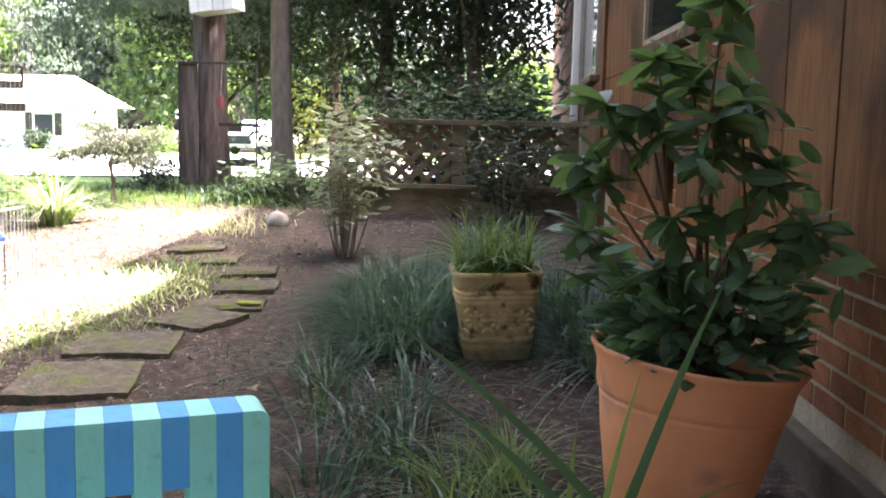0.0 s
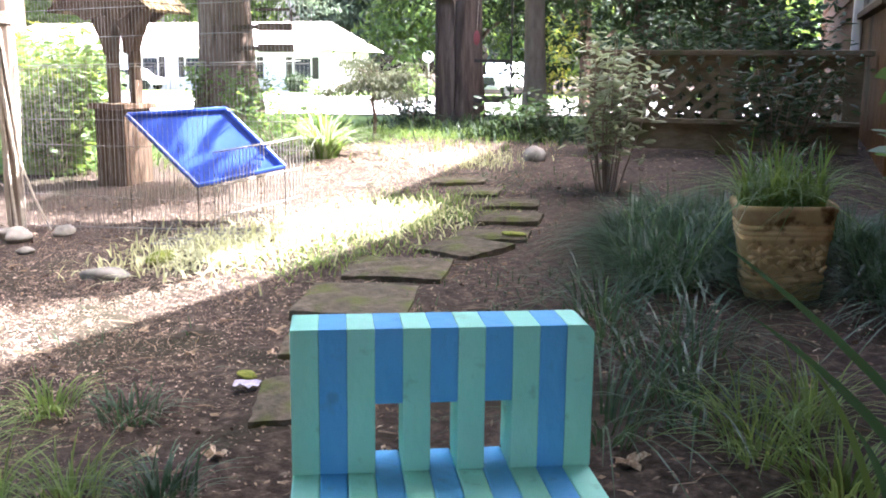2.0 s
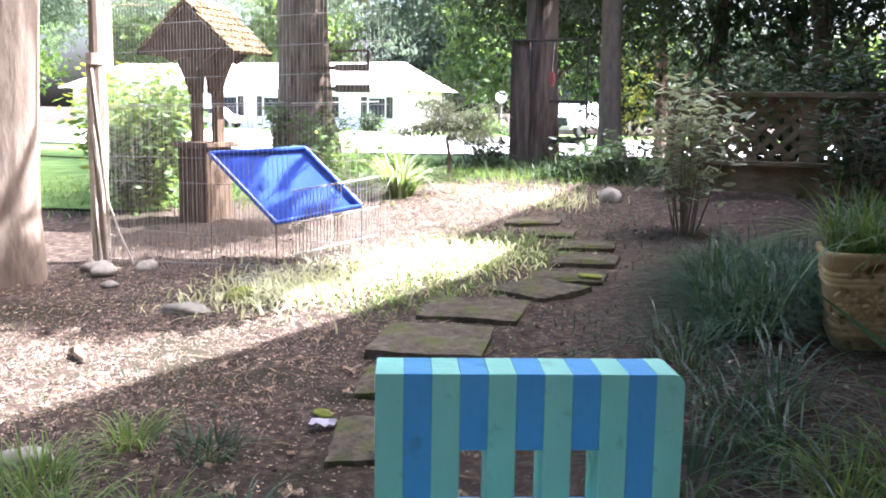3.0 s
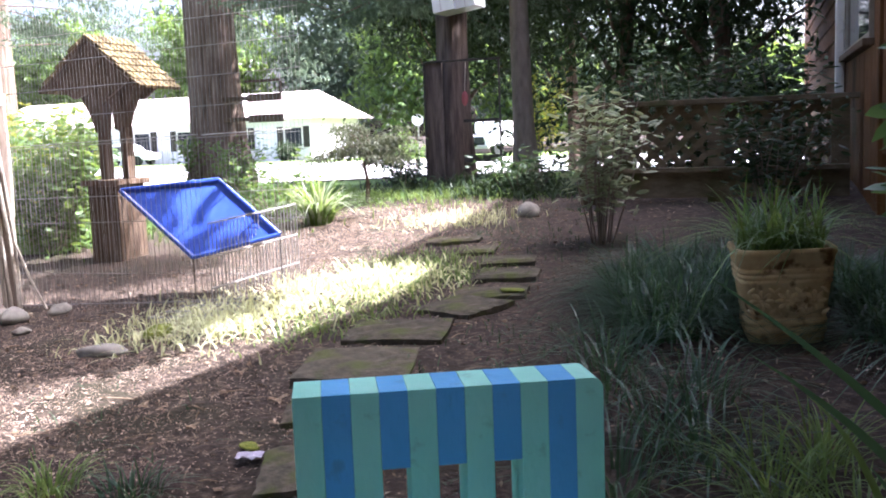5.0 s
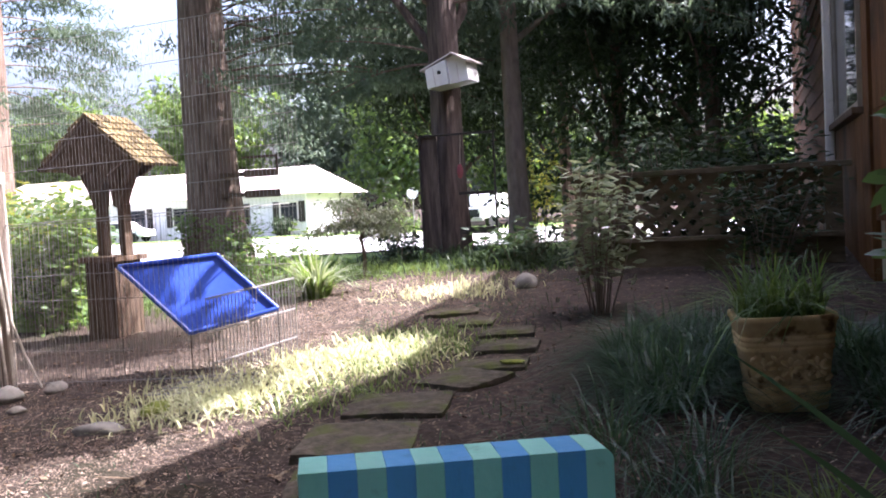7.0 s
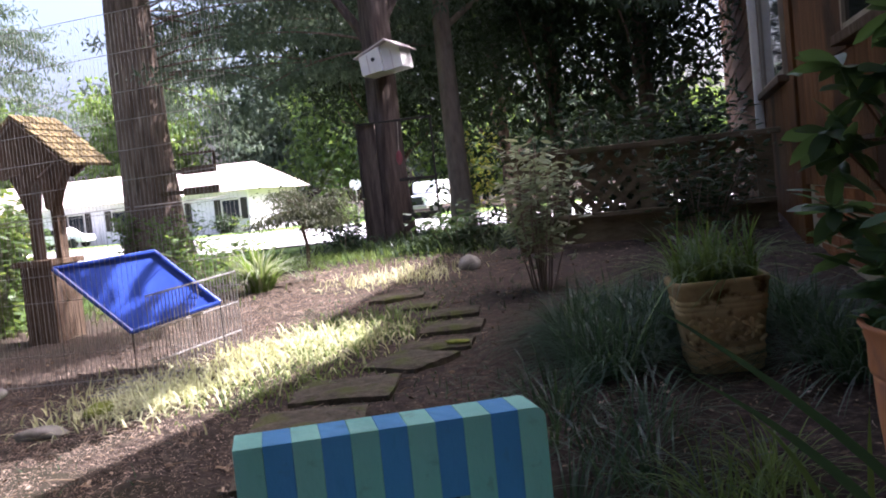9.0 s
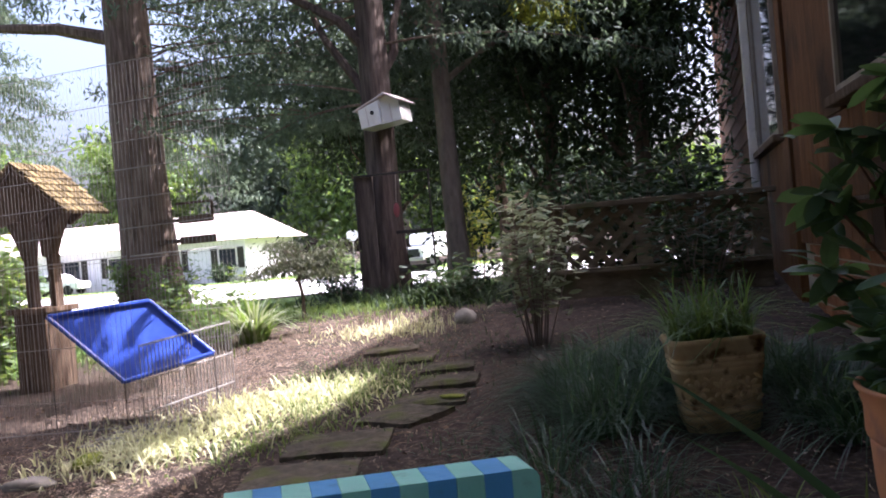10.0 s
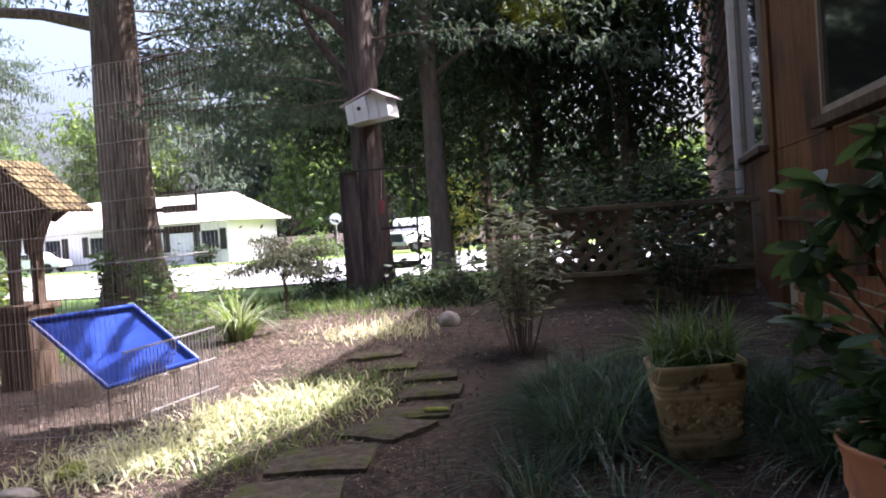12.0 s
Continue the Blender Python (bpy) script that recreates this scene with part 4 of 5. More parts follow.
def wire_pen():
    a, b = Vector((-2.80, 4.11, gz(-2.80, 4.11))), Vector((-2.64, 4.77, gz(-2.64, 4.77)))
    t = thing("wire_crate", Matrix(), "low wire dog crate lying open on the grass", "wire crate")
    wire_panel(t, a, b - a, (0, 0, 1), 0.68, 0.42, 0.0262, (0.08, 0.24, 0.41), 0.0026)
    wire_panel(t, a + Vector((-0.02, -0.45, -0.01)), b - a, (-0.15, -0.9, -0.05), 0.68, 0.01, 0.042, (0.0,))
    f = a + Vector((-0.12, -0.38, 0.0))
    wire_panel(t, f, (0.97, 0.24, 0.02), (0.1, 0.9, 0.058), 0.42, 0.36, 0.042, (0, 0.12, 0.24, 0.36))
    q = Vector((-3.95, 4.02, gz(-3.95, 4.02)))
    wire_panel(t, q, (1.13, 0.09, 0.03), (0, 0, 1), 1.13, 0.86, 0.0282, (0.02, 0.86), 0.0012)
    wire(t, "rail", (-2.80, 4.11, 1.03), (-2.64, 4.77, 1.05), 0.0035)
    t2 = thing("wire_fence", Matrix(), "tall wire pen panels behind the blue tray", "wire fence")
    c = Vector((-4.85, 4.95, gz(-4.85, 4.95)))
    wire_panel(t2, c, (1, -0.08, 0.02), (0, 0, 1), 2.28, 1.95, 0.0263, (0.02, 0.34, 0.50, 0.82, 1.0, 1.17, 1.34, 1.5, 1.72, 1.95), 0.0009)
    return t


wire_pen()


def blue_tray():
    c = [Vector(p) for p in ((-3.397, 4.237, 0.753), (-2.958, 4.499, 0.786), (-2.607, 4.5, 0.488), (-2.98, 4.237, 0.397))]
    t = thing("blue_tray", pose(0, 0, 0), "blue plastic tray propped up at a slant in the wire pen", "tray")
    n = (c[1] - c[0]).cross(c[3] - c[0]).normalized()
    if n.z < 0:
        n = -n
    bm = bmesh.new()
    top = [bm.verts.new(p) for p in c]
    bot = [bm.verts.new(p - n * 0.012) for p in c]
    bm.faces.new(top)
    bm.faces.new(bot[::-1])
    for i in range(4):
        bm.faces.new((top[i], bot[i], bot[(i + 1) % 4], top[(i + 1) % 4]))
    bmesh.ops.recalc_face_normals(bm, faces=bm.faces[:])
    part("sheet", bm, M_PANEL, t)
    for i in range(4):
        a, b = c[i], c[(i + 1) % 4]
        part("rim", tube([a + n * 0.006, b + n * 0.006], [0.013, 0.013], 8), M_PANEL, t)
    for k in (0, 3, 2):
        p = c[k]
        g = gz(p.x, p.y)
        part("prop_rod", tube([p - n * 0.012, (p.x, p.y, g - 0.02)], [0.003, 0.003], 6), M_DARKMETAL, t)
    return t


blue_tray()

# ---- street side: house, sign, truck ----
def far_house():
    y = 58
    z = float(ground_z(-14, y))
    t = thing("far_house", pose(0, y, z - 0.1), "white single-storey house across the street", "house")
    part("wall", box(-56, 0, 0, -28.4, 8, 3.1), M_FARWALL, t)
    for x0, x1, zr in ((-57, -27.4, 4.9),):
        bm = bmesh.new()
        v = [bm.verts.new(p) for p in ((x0, -0.6, 2.9), (x1, -0.6, 2.9), (x1 - 2.2, 4, zr), (x0 + 2.5, 4, zr), (x0, 8.6, 2.9), (x1, 8.6, 2.9))]
        for f in ((0, 1, 2, 3), (5, 4, 3, 2), (1, 5, 2), (4, 0, 3), (0, 4, 5, 1)):
            bm.faces.new([v[i] for i in f])
        part("roof", bm, M_FARROOF, t)
    for x in (-52, -46.5, -42.2, -38.7, -34.5, -30.4):
        wd = thing("window", pose(x, -0.03, 1.0), "", "")
        wd.parent = t
        part("pane", box(0.1, 0, 0.1, 1.3, 0.03, 1.3), M_CARGLASS, wd)
        f = bmesh.new()
        for b in ((0, -0.02, 0, 0.1, 0.03, 1.4), (1.3, -0.02, 0, 1.4, 0.03, 1.4), (0.1, -0.02, 0, 1.3, 0.03, 0.1), (0.1, -0.02, 1.3, 1.3, 0.03, 1.4)):
            add_box(f, *b)
        part("frame", f, M_WHITE, wd)
        for sx in (-0.5, 1.42):
            part("shutter", box(sx, -0.03, 0.0, sx + 0.46, 0.02, 1.4), M_DARKMETAL, wd)
    return t


far_house()


def street_sign():
    x, y = -20.9, 58.0 - 4
    x *= y / 58
    z = float(ground_z(x, y))
    t = thing("street_sign", pose(x, y, z), "white eight-sided sign plate on a metal post", "street sign")
    part("post", tube([(0, 0, 0), (0, 0, 2.3)], [0.04, 0.035], 8), M_WIRE, t)
    bm = bmesh.new()
    bmesh.ops.create_cone(bm, cap_ends=True, segments=8, radius1=0.36, radius2=0.36, depth=0.02, matrix=pose(0, -0.05, 2.25, 90, 22.5, 20))
    part("plate", bm, M_FARWALL, t)
    return t


street_sign()


def pickup_truck():
    x, y = -14.9, 50.0
    t = thing("pickup_truck", pose(x, y, float(ground_z(x, y)) + 0.06, 0, 0, -14), "white pickup truck parked across the street", "truck")
    b = bmesh.new()
    add_box(b, -0.95, 0, 0.5, 0.95, 5.4, 1.12, 0.08)
    add_box(b, -0.82, 1.5, 1.1, 0.82, 3.2, 1.85, 0.16)
    part("body", b, M_CARPAINT, t)
    part("grille", box(-0.72, -0.04, 0.58, 0.72, 0.0, 1.02, 0.02), M_TYRE, t)
    part("bumper", box(-0.97, -0.14, 0.38, 0.97, 0.02, 0.56, 0.03), M_WIRE, t)
    part("windscreen", box(-0.74, -0.02, 0, 0.74, 0.02, 0.52, 0.01, pose(0, 1.53, 1.2, -20, 0, 0)), M_CARGLASS, t)
    for sx in (-0.86, 0.66):
        part("headlight", box(sx, -0.05, 0.82, sx + 0.2, 0.0, 1.0, 0.02), M_WHITE, t)
    for sx in (-0.93, 0.73):
        for yy in (0.95, 4.35):
            bm = bmesh.new()
            bmesh.ops.create_cone(bm, cap_ends=True, segments=20, radius1=0.37, radius2=0.37, depth=0.24, matrix=pose(sx + 0.1, yy, 0.37, 0, 90, 0))
            part("wheel", bm, M_TYRE, t)
    return t


pickup_truck()


def parked_car(x, y, yaw, mat, label):
    t = thing("car", pose(x, y, float(ground_z(x, y)) + 0.03, 0, 0, yaw), label, "car", "cars by the far house")
    bm = bmesh.new()
    out = ((-2.2, 0.35), (2.2, 0.35), (2.2, 0.8), (1.2, 0.92), (0.6, 1.4), (-1.0, 1.42), (-1.7, 0.98), (-2.2, 0.9))
    f = [bm.verts.new((a, -0.85, z)) for a, z in out]
    g = [bm.verts.new((a, 0.85, z)) for a, z in out]
    bm.faces.new(f)
    bm.faces.new(g[::-1])
    for k in range(len(out)):
        bm.faces.new((f[k], g[k], g[(k + 1) % 8], f[(k + 1) % 8]))
    bmesh.ops.recalc_face_normals(bm, faces=bm.faces[:])
    bmesh.ops.bevel(bm, geom=bm.edges[:], offset=0.08, segments=2, affect="EDGES")
    part("body", bm, mat, t, smooth=False)
    part("side_glass", box(-1.2, -0.875, 0.98, 0.55, -0.845, 1.32), M_CARGLASS, t)
    for a in (-1.35, 1.35):
        for s in (-0.8, 0.8):
            w = bmesh.new()
            bmesh.ops.create_cone(w, cap_ends=True, segments=20, radius1=0.33, radius2=0.33, depth=0.2, matrix=pose(a, s, 0.33, 90, 0, 0))
            part("wheel", w, M_TYRE, t)
    return t


parked_car(-41.5, 56, 5, M_CARPAINT, "white car parked beside the far house")


# ---- lawns ----
M_LAWN = material("lawn", [(0.05, 0.09, 0.02), (0.12, 0.19, 0.045), (0.2, 0.27, 0.07)], scale=3, rough=0.9, bump=0.6, bump_scale=60)


def lawn(name, x0, x1, y0, y1, label, up=0.03, n=12):
    xs, ys = np.linspace(x0, x1, n), np.linspace(y0, y1, n)
    X, Y = np.meshgrid(xs, ys)
    v = np.stack([X.ravel(), Y.ravel(), (ground_z(X, Y) + up).ravel()], 1)
    i = (np.arange(n - 1)[:, None] * n + np.arange(n - 1)[None]).ravel()[:, None]
    return tagged(new(name, raw_mesh(name, v, i + np.array([0, 1, n + 1, n]), M_LAWN)), label, "lawn", kind="structure")


lawn("lawn_far", -110, 60, 44, 66, "sunny mown lawn before the far house")
lawn("lawn_side", -16, -5.0, 5.6, 9.4, "green lawn at the side of the yard", 0.02, 24)
lawn("lawn_near", -30, 6, 9.6, 13.4, "shaded green lawn between the trees and the street", 0.02, 20)


def grass_patch(name, pts, spread, n, h, w, mat, label, seed, lean=0.5, cat="grass"):
    """Loose blades scattered about a few spots."""
    r = np.random.default_rng(seed)
    p = np.asarray(pts)[r.integers(len(pts), size=n)] + r.normal(0, 1, (n, 2)) * np.asarray(spread)
    z = ground_z(p[:, 0], p[:, 1]) + bump_z(p[:, 0], p[:, 1]) - 0.004
    base = np.stack([p[:, 0], p[:, 1], z], 1)
    return tagged(new(name, blades(name, base, r.normal(0, lean, (n, 3)), h, w, mat, r)), label, cat, kind="stuff")


def grass_clump(name, x, y, rad, n, h, w, mat, label, seed, lean=0.75, seg=5, group=""):
    """One tuft: blades rising from a small foot and arching outwards."""
    r = np.random.default_rng(seed)
    a = r.uniform(0, 2 * np.pi, n)
    d = rad * np.sqrt(r.random(n))
    px, py = np.cos(a) * d, np.sin(a) * d
    z = np.array([gz(x + i, y + j) for i, j in zip(px, py)]) - gz(x, y) - 0.004
    out = np.stack([np.cos(a), np.sin(a), 0 * a], 1) * r.uniform(0.3, lean * 1.4, (n, 1)) + r.normal(0, 0.2, (n, 3))
    o = new(name, blades(name, np.stack([px, py, z], 1), out, h, w, mat, r, seg))
    o.location = (x, y, gz(x, y))
    return tagged(o, label, "grass clump", group, "stuff")


# liriope bed round the cream planter
r0 = np.random.default_rng(77)
spots = [(-0.50, 3.55), (-0.62, 3.85), (-0.60, 4.15), (-0.42, 4.0), (-0.35, 4.3), (-0.72, 4.4), (-0.45, 3.78), (-0.15, 4.15), (0.1, 4.1), (0.3, 3.95), (0.28, 3.6), (0.38, 3.35), (0.2, 4.3), (-0.55, 4.6), (-0.3, 4.7), (0.0, 4.6)]
for k, (x, y) in enumerate(spots):
    grass_clump("liriope_clump", x, y, 0.15, 270, 0.27, 0.0075, M_BLADE, "dense clump of dark green lily turf", 100 + k, 1.5, 7, "lily turf round the planter")
near = [(-0.62, 2.85), (-0.42, 2.55), (-0.5, 2.2), (-0.28, 2.35), (-0.66, 3.15), (-0.33, 2.85)]
for k, (x, y) in enumerate(near):
    grass_clump("grass_tuft", x, y, 0.13, 60, 0.27, 0.0065, M_BLADE, "loose tuft of arching dark grass", 140 + k, 1.35, 6, "grass tufts beside the chair")
for k, (x, y, h) in enumerate(((-0.13, 2.15, 0.24), (-0.02, 2.35, 0.22), (0.03, 1.95, 0.24), (-1.92, 1.52, 0.2), (-1.72, 1.42, 0.2), (-2.05, 1.68, 0.16), (-1.55, 1.5, 0.16), (-1.35, 1.55, 0.14), (-1.72, 1.95, 0.10), (-1.98, 1.95, 0.12))):
    grass_clump("grass_tuft", x, y, 0.08, 80, h, 0.006, M_BLADE_BRIGHT if k not in (7, 8) else M_BLADE, "fresh green grass tuft in the soil", 160 + k, 0.9, 5, "fresh grass tufts")
# Both patches with the palest blades lie where the sun falls.
grass_patch("sunlit_grass", [(-2.5, 3.75), (-2.3, 4.1), (-2.1, 4.35), (-2.62, 3.55), (-2.4, 4.5), (-2.15, 4.7), (-2.7, 3.9), (-1.95, 4.55), (-2.35, 3.7)], 0.19, 2500, 0.09, 0.010, M_BLADE_SUNPALE, "dry yellowish grass, its blades paled to look sunlit", 201, 0.8)
grass_patch("green_grass", [(-2.0, 4.3), (-1.9, 4.55), (-1.85, 3.9), (-1.75, 4.75), (-2.2, 5.0), (-1.9, 5.15), (-2.0, 3.6)], 0.15, 1400, 0.08, 0.005, M_BLADE_BRIGHT, "sparse green grass beside the stepping stones", 202, 0.7)
grass_patch("dry_grass", [(-2.6, 6.75), (-2.3, 6.7), (-2.2, 6.95), (-2.45, 6.5), (-2.05, 6.5)], (0.2, 0.16), 480, 0.10, 0.007, M_BLADE_SUNPALE, "tufts of dry grass in the clearing, blades paled to look sunlit", 203, 0.7)
grass_patch("lawn_grass", [(-4.2, 8.6), (-3.6, 8.8), (-4.8, 9.0), (-3.0, 8.6), (-4.0, 9.6), (-5.2, 9.4), (-2.6, 8.4)], (0.5, 0.5), 9000, 0.09, 0.007, M_BLADE_BRIGHT, "green lawn grass by the trees", 204, 0.6)
grass_patch("side_grass", [(-5.6, 6.2), (-6.2, 6.6), (-6.0, 7.3), (-5.2, 7.6), (-6.8, 7.0), (-5.4, 8.4), (-4.7, 6.6)], (0.5, 0.4), 5000, 0.09, 0.008, M_BLADE_BRIGHT, "green grass beside the bushes", 207, 0.6)
grass_patch("ground_cover", [(-3.6, 9.0), (-3.0, 8.9), (-2.6, 9.0), (-2.2, 8.3), (-1.9, 8.0), (-2.5, 8.2), (-3.1, 9.3)], (0.25, 0.2), 1300, 0.24, 0.018, M_LEAF_DARK, "dark strappy ground cover at the tree's foot", 205, 0.8)
grass_patch("sparse_grass", [(-1.0, 4.8), (-1.3, 5.6), (-0.9, 3.1), (-1.1, 3.5), (-2.2, 5.6), (-1.6, 6.0), (-2.4, 2.3), (-0.9, 2.6)], 0.3, 700, 0.06, 0.004, M_BLADE, "sparse low grass on the bare soil", 206, 0.8)


# ---- leaf litter ----
def litter():
    r = np.random.default_rng(300)
    n = 9500
    x, y = r.uniform(-4.2, 0.7, n), 1.1 + r.random(n) ** 1.6 * 6.5
    z = ground_z(x, y) + bump_z(x, y) + 0.006
    way = r.normal(0, 1, (n, 3))
    way[:, 2] *= 0.18
    me = leaves("leaf_litter", np.stack([x, y, z], 1), way, 0.008 + 0.034 * r.random(n) ** 2.5, 0.006 + 0.018 * r.random(n) ** 2.5, M_LITTER, r, 0.1, 0.05)
    return tagged(new("leaf_litter", me), "dry brown leaves and chips on the soil", "leaf litter", kind="stuff")


litter()


# Dry chips gathered on the sunlit ground; their pale colour adds to its brightness.
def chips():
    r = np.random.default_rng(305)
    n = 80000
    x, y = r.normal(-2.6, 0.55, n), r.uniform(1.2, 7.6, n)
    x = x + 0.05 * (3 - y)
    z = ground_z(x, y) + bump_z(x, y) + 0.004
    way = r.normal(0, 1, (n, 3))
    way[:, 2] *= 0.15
    me = leaves("wood_chips", np.stack([x, y, z], 1), way, 0.005 + 0.015 * r.random(n) ** 3, 0.0035 + 0.007 * r.random(n) ** 3, M_CHIP_SUNPALE, r, 0.1, 0.05)
    return tagged(new("wood_chips", me), "dry leaf bits and chips on the clearing, paled to brighten sunlit ground", "wood chips", kind="stuff")


M_CHIP_SUNPALE = material("dry chip paled as sunlit", [(0.16, 0.115, 0.085), (0.28, 0.21, 0.16), (0.42, 0.33, 0.26)], scale=4, rough=0.9, bump=0.1, island=0.25)
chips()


def twigs():
    r = np.random.default_rng(301)
    bm = bmesh.new()
    for k in range(160):
        x, y, a, L = r.uniform(-3.6, 0.5), r.uniform(1.6, 6.0), r.uniform(0, 6.3), r.uniform(0.03, 0.14)
        p = Vector((x, y, gz(x, y) + 0.006))
        q = Vector((x + L * math.cos(a), y + L * math.sin(a), gz(x + L * math.cos(a), y + L * math.sin(a)) + 0.008))
        tube_into(bm, [p, (p + q) / 2 + Vector((r.normal(0, 0.01), r.normal(0, 0.01), 0.004)), q], [0.0022, 0.002, 0.001], 4)
    return tagged(obj("twigs", bm, M_LITTER), "small dry twigs scattered on the soil", "twigs", kind="stuff")


twigs()


def dead_leaf(x, y, L, yaw, seed):
    o = new("dead_leaf", DEAD)
    o.matrix_world = pose(x, y, gz(x, y) + 0.014, 6, -6, yaw) @ Matrix.Diagonal((L, L, L, 1))
    return tagged(o, "pale curled dead leaf lying on the soil", "dead leaf", "dead leaves on the soil")


def lobed_leaf():
    bm = bmesh.new()
    c = bm.verts.new((0, 0, 0))
    ring = []
    for k in range(20):
        a = 2 * math.pi * k / 20
        r = (0.5, 0.36, 0.2, 0.36)[k % 4]
        ring.append(bm.verts.new((r * math.cos(a), r * math.sin(a) * 0.8, 0.10 * math.sin(2 * a + 1) + 0.05 * (k % 2))))
    for k in range(20):
        bm.faces.new((c, ring[k], ring[(k + 1) % 20]))
    me = bpy.data.meshes.new("dead_leaf")
    bm.to_mesh(me)
    bm.free()
    me.materials.append(M_LITTER)
    return me


DEAD = lobed_leaf()
for k, (x, y, L, a) in enumerate(((-0.41, 2.02, 0.10, 20), (-1.52, 1.75, 0.07, 60), (-1.36, 1.78, 0.08, 130), (-1.70, 2.72, 0.08, 15), (-0.18, 1.86, 0.08, 80), (-1.86, 2.45, 0.05, 40), (-1.6, 2.5, 0.05, 100), (-0.9, 3.0, 0.06, 30), (-2.15, 2.6, 0.06, 70), (-2.0, 3.0, 0.06, 10))):
    dead_leaf(x, y, L, a, k)
scrap = bmesh.new()
bmesh.ops.create_grid(scrap, x_segments=6, y_segments=5, size=0.5)
for vv in scrap.verts:
    vv.co = Vector((vv.co.x * 0.075, vv.co.y * 0.05, 0.012 * noise.noise(vv.co * 4) + 0.008))
o = obj("paper_scrap", scrap, M_PURPLE)
o.matrix_world = pose(-1.52, 2.21, gz(-1.52, 2.21) + 0.014, 0, 0, 15)
tagged(o, "crumpled pale lilac paper scrap on the soil", "litter")

# moss cushions
for x, y, a, b in ((-1.58, 2.32, 0.055, 0.035), (-2.74, 3.56, 0.15, 0.08)):
    boulder("moss_cushion", x, y, a * 1.5, b * 1.5, 0.014 if x > -2 else 0.045, M_MOSS, "low cushion of yellow-green moss", int(abs(x * 100 + y * 10)), "moss")


m = boulder("moss_cushion", -1.27, 4.25, 0.12, 0.09, 0.014, M_MOSS, "yellow-green moss on a stepping stone", 19, "moss")
m.location.z += 0.026
for k, (x, y, w) in enumerate(((-3.72, 3.75, 0.16), (-3.58, 3.92, 0.12), (-3.86, 3.82, 0.12), (-3.5, 3.55, 0.08))):
    boulder("rock", x, y, w, w * 0.8, w * 0.45, M_ROCK, "small grey stone near the pale tree", 30 + k)


def wood_chunk():
    x, y = -2.72, 2.52
    t = thing("driftwood", pose(x, y, gz(x, y) + 0.015, 0, 0, -30), "short weathered piece of branch on the soil", "branch")
    part("wood", tube([(-0.08, 0, 0.0), (-0.03, 0.01, 0.012), (0.03, -0.01, 0.01), (0.09, 0.0, 0.0)], [0.012, 0.018, 0.016, 0.009], 8), M_LITTER, t)
    part("side_twig", tube([(0.0, 0, 0.012), (-0.03, 0.04, 0.03)], [0.009, 0.004], 6), M_LITTER, t)


wood_chunk()


# ---- shrubs ----
def leafy_shrub(name, x, y, w, h, n_stems, n_leaves, mat, L, W, label, seed, bare=0.35, stem_mat=None):
    r = np.random.default_rng(seed)
    t = thing(name, pose(x, y, gz(x, y)), label, "shrub")
    base, way = [], []
    for k in range(n_stems):
        a = r.uniform(0, 6.28)
        e = Vector((math.cos(a) * w * r.uniform(0.15, 0.5), math.sin(a) * w * r.uniform(0.15, 0.5), h * r.uniform(0.7, 1.0)))
        b = Vector((e.x * 0.25, e.y * 0.25, -0.01))
        mid = b.lerp(e, 0.5) + Vector((r.normal(0, 0.03), r.normal(0, 0.03), 0))
        part("stem", tube([b, mid, e], [0.006, 0.005, 0.002], 5), stem_mat or M_SMOOTHBARK, t)
        for j in range(n_leaves // n_stems):
            s = bare + (1 - bare) * r.random() ** 0.8
            p = (b.lerp(mid, s * 2) if s < 0.5 else mid.lerp(e, s * 2 - 1)) + Vector(r.normal(0, w * 0.09, 3))
            base.append(tuple(p))
            aa = r.uniform(0, 6.28)
            way.append((math.cos(aa), math.sin(aa), r.uniform(-0.4, 0.5)))
    o = new("foliage", leaves("foliage", np.array(base), np.array(way), L, W, mat, r, 0.15, 0.2, y < 9))
    o.parent = t
    return t


leafy_shrub("variegated_shrub", -1.07, 5.58, 0.66, 0.9, 16, 620, M_LEAF_LIGHT, 0.088, 0.026, "upright shrub with pale variegated leaves", 61, 0.3)
leafy_shrub("leafy_bush", -5.15, 5.75, 1.0, 1.0, 22, 2600, M_LEAF_MID, 0.09, 0.035, "bushy green shrub behind the wire fence", 62, 0.08)
leafy_shrub("leafy_bush", -5.7, 6.4, 1.1, 1.05, 16, 1500, M_LEAF_SUNTINT, 0.09, 0.035, "yellow-green bush behind the fence, leaves coloured as if sunlit", 63, 0.15)
leafy_shrub("fence_shrub", -0.1, 6.75, 0.9, 0.75, 18, 900, M_LEAF_DARK, 0.07, 0.025, "dark shrub growing against the lattice fence", 64, 0.2)
leafy_shrub("fence_shrub", -0.75, 8.0, 1.2, 1.05, 22, 1500, M_LEAF_DARK, 0.09, 0.035, "dark shrub behind the lattice fence", 74, 0.05)
leafy_shrub("fence_shrub", 0.0, 8.0, 0.9, 1.05, 20, 1500, M_LEAF_DARK, 0.09, 0.035, "dark shrub behind the lattice fence", 75, 0.05)
leafy_shrub("low_bush", -3.95, 7.0, 1.0, 0.42, 16, 700, M_LEAF_MID, 0.08, 0.03, "low leafy plants at the edge of the clearing", 76, 0.1)
leafy_shrub("tree_foot_shrub", -6.2, 10.3, 0.9, 0.6, 14, 900, M_LEAF_MID, 0.08, 0.03, "low shrub at the cedar's foot", 65, 0.1)
leafy_shrub("ivy_stem", -7.0, 10.55, 0.45, 0.75, 10, 320, M_LEAF_MID, 0.09, 0.05, "ivy climbing the cedar trunk", 66, 0.1)
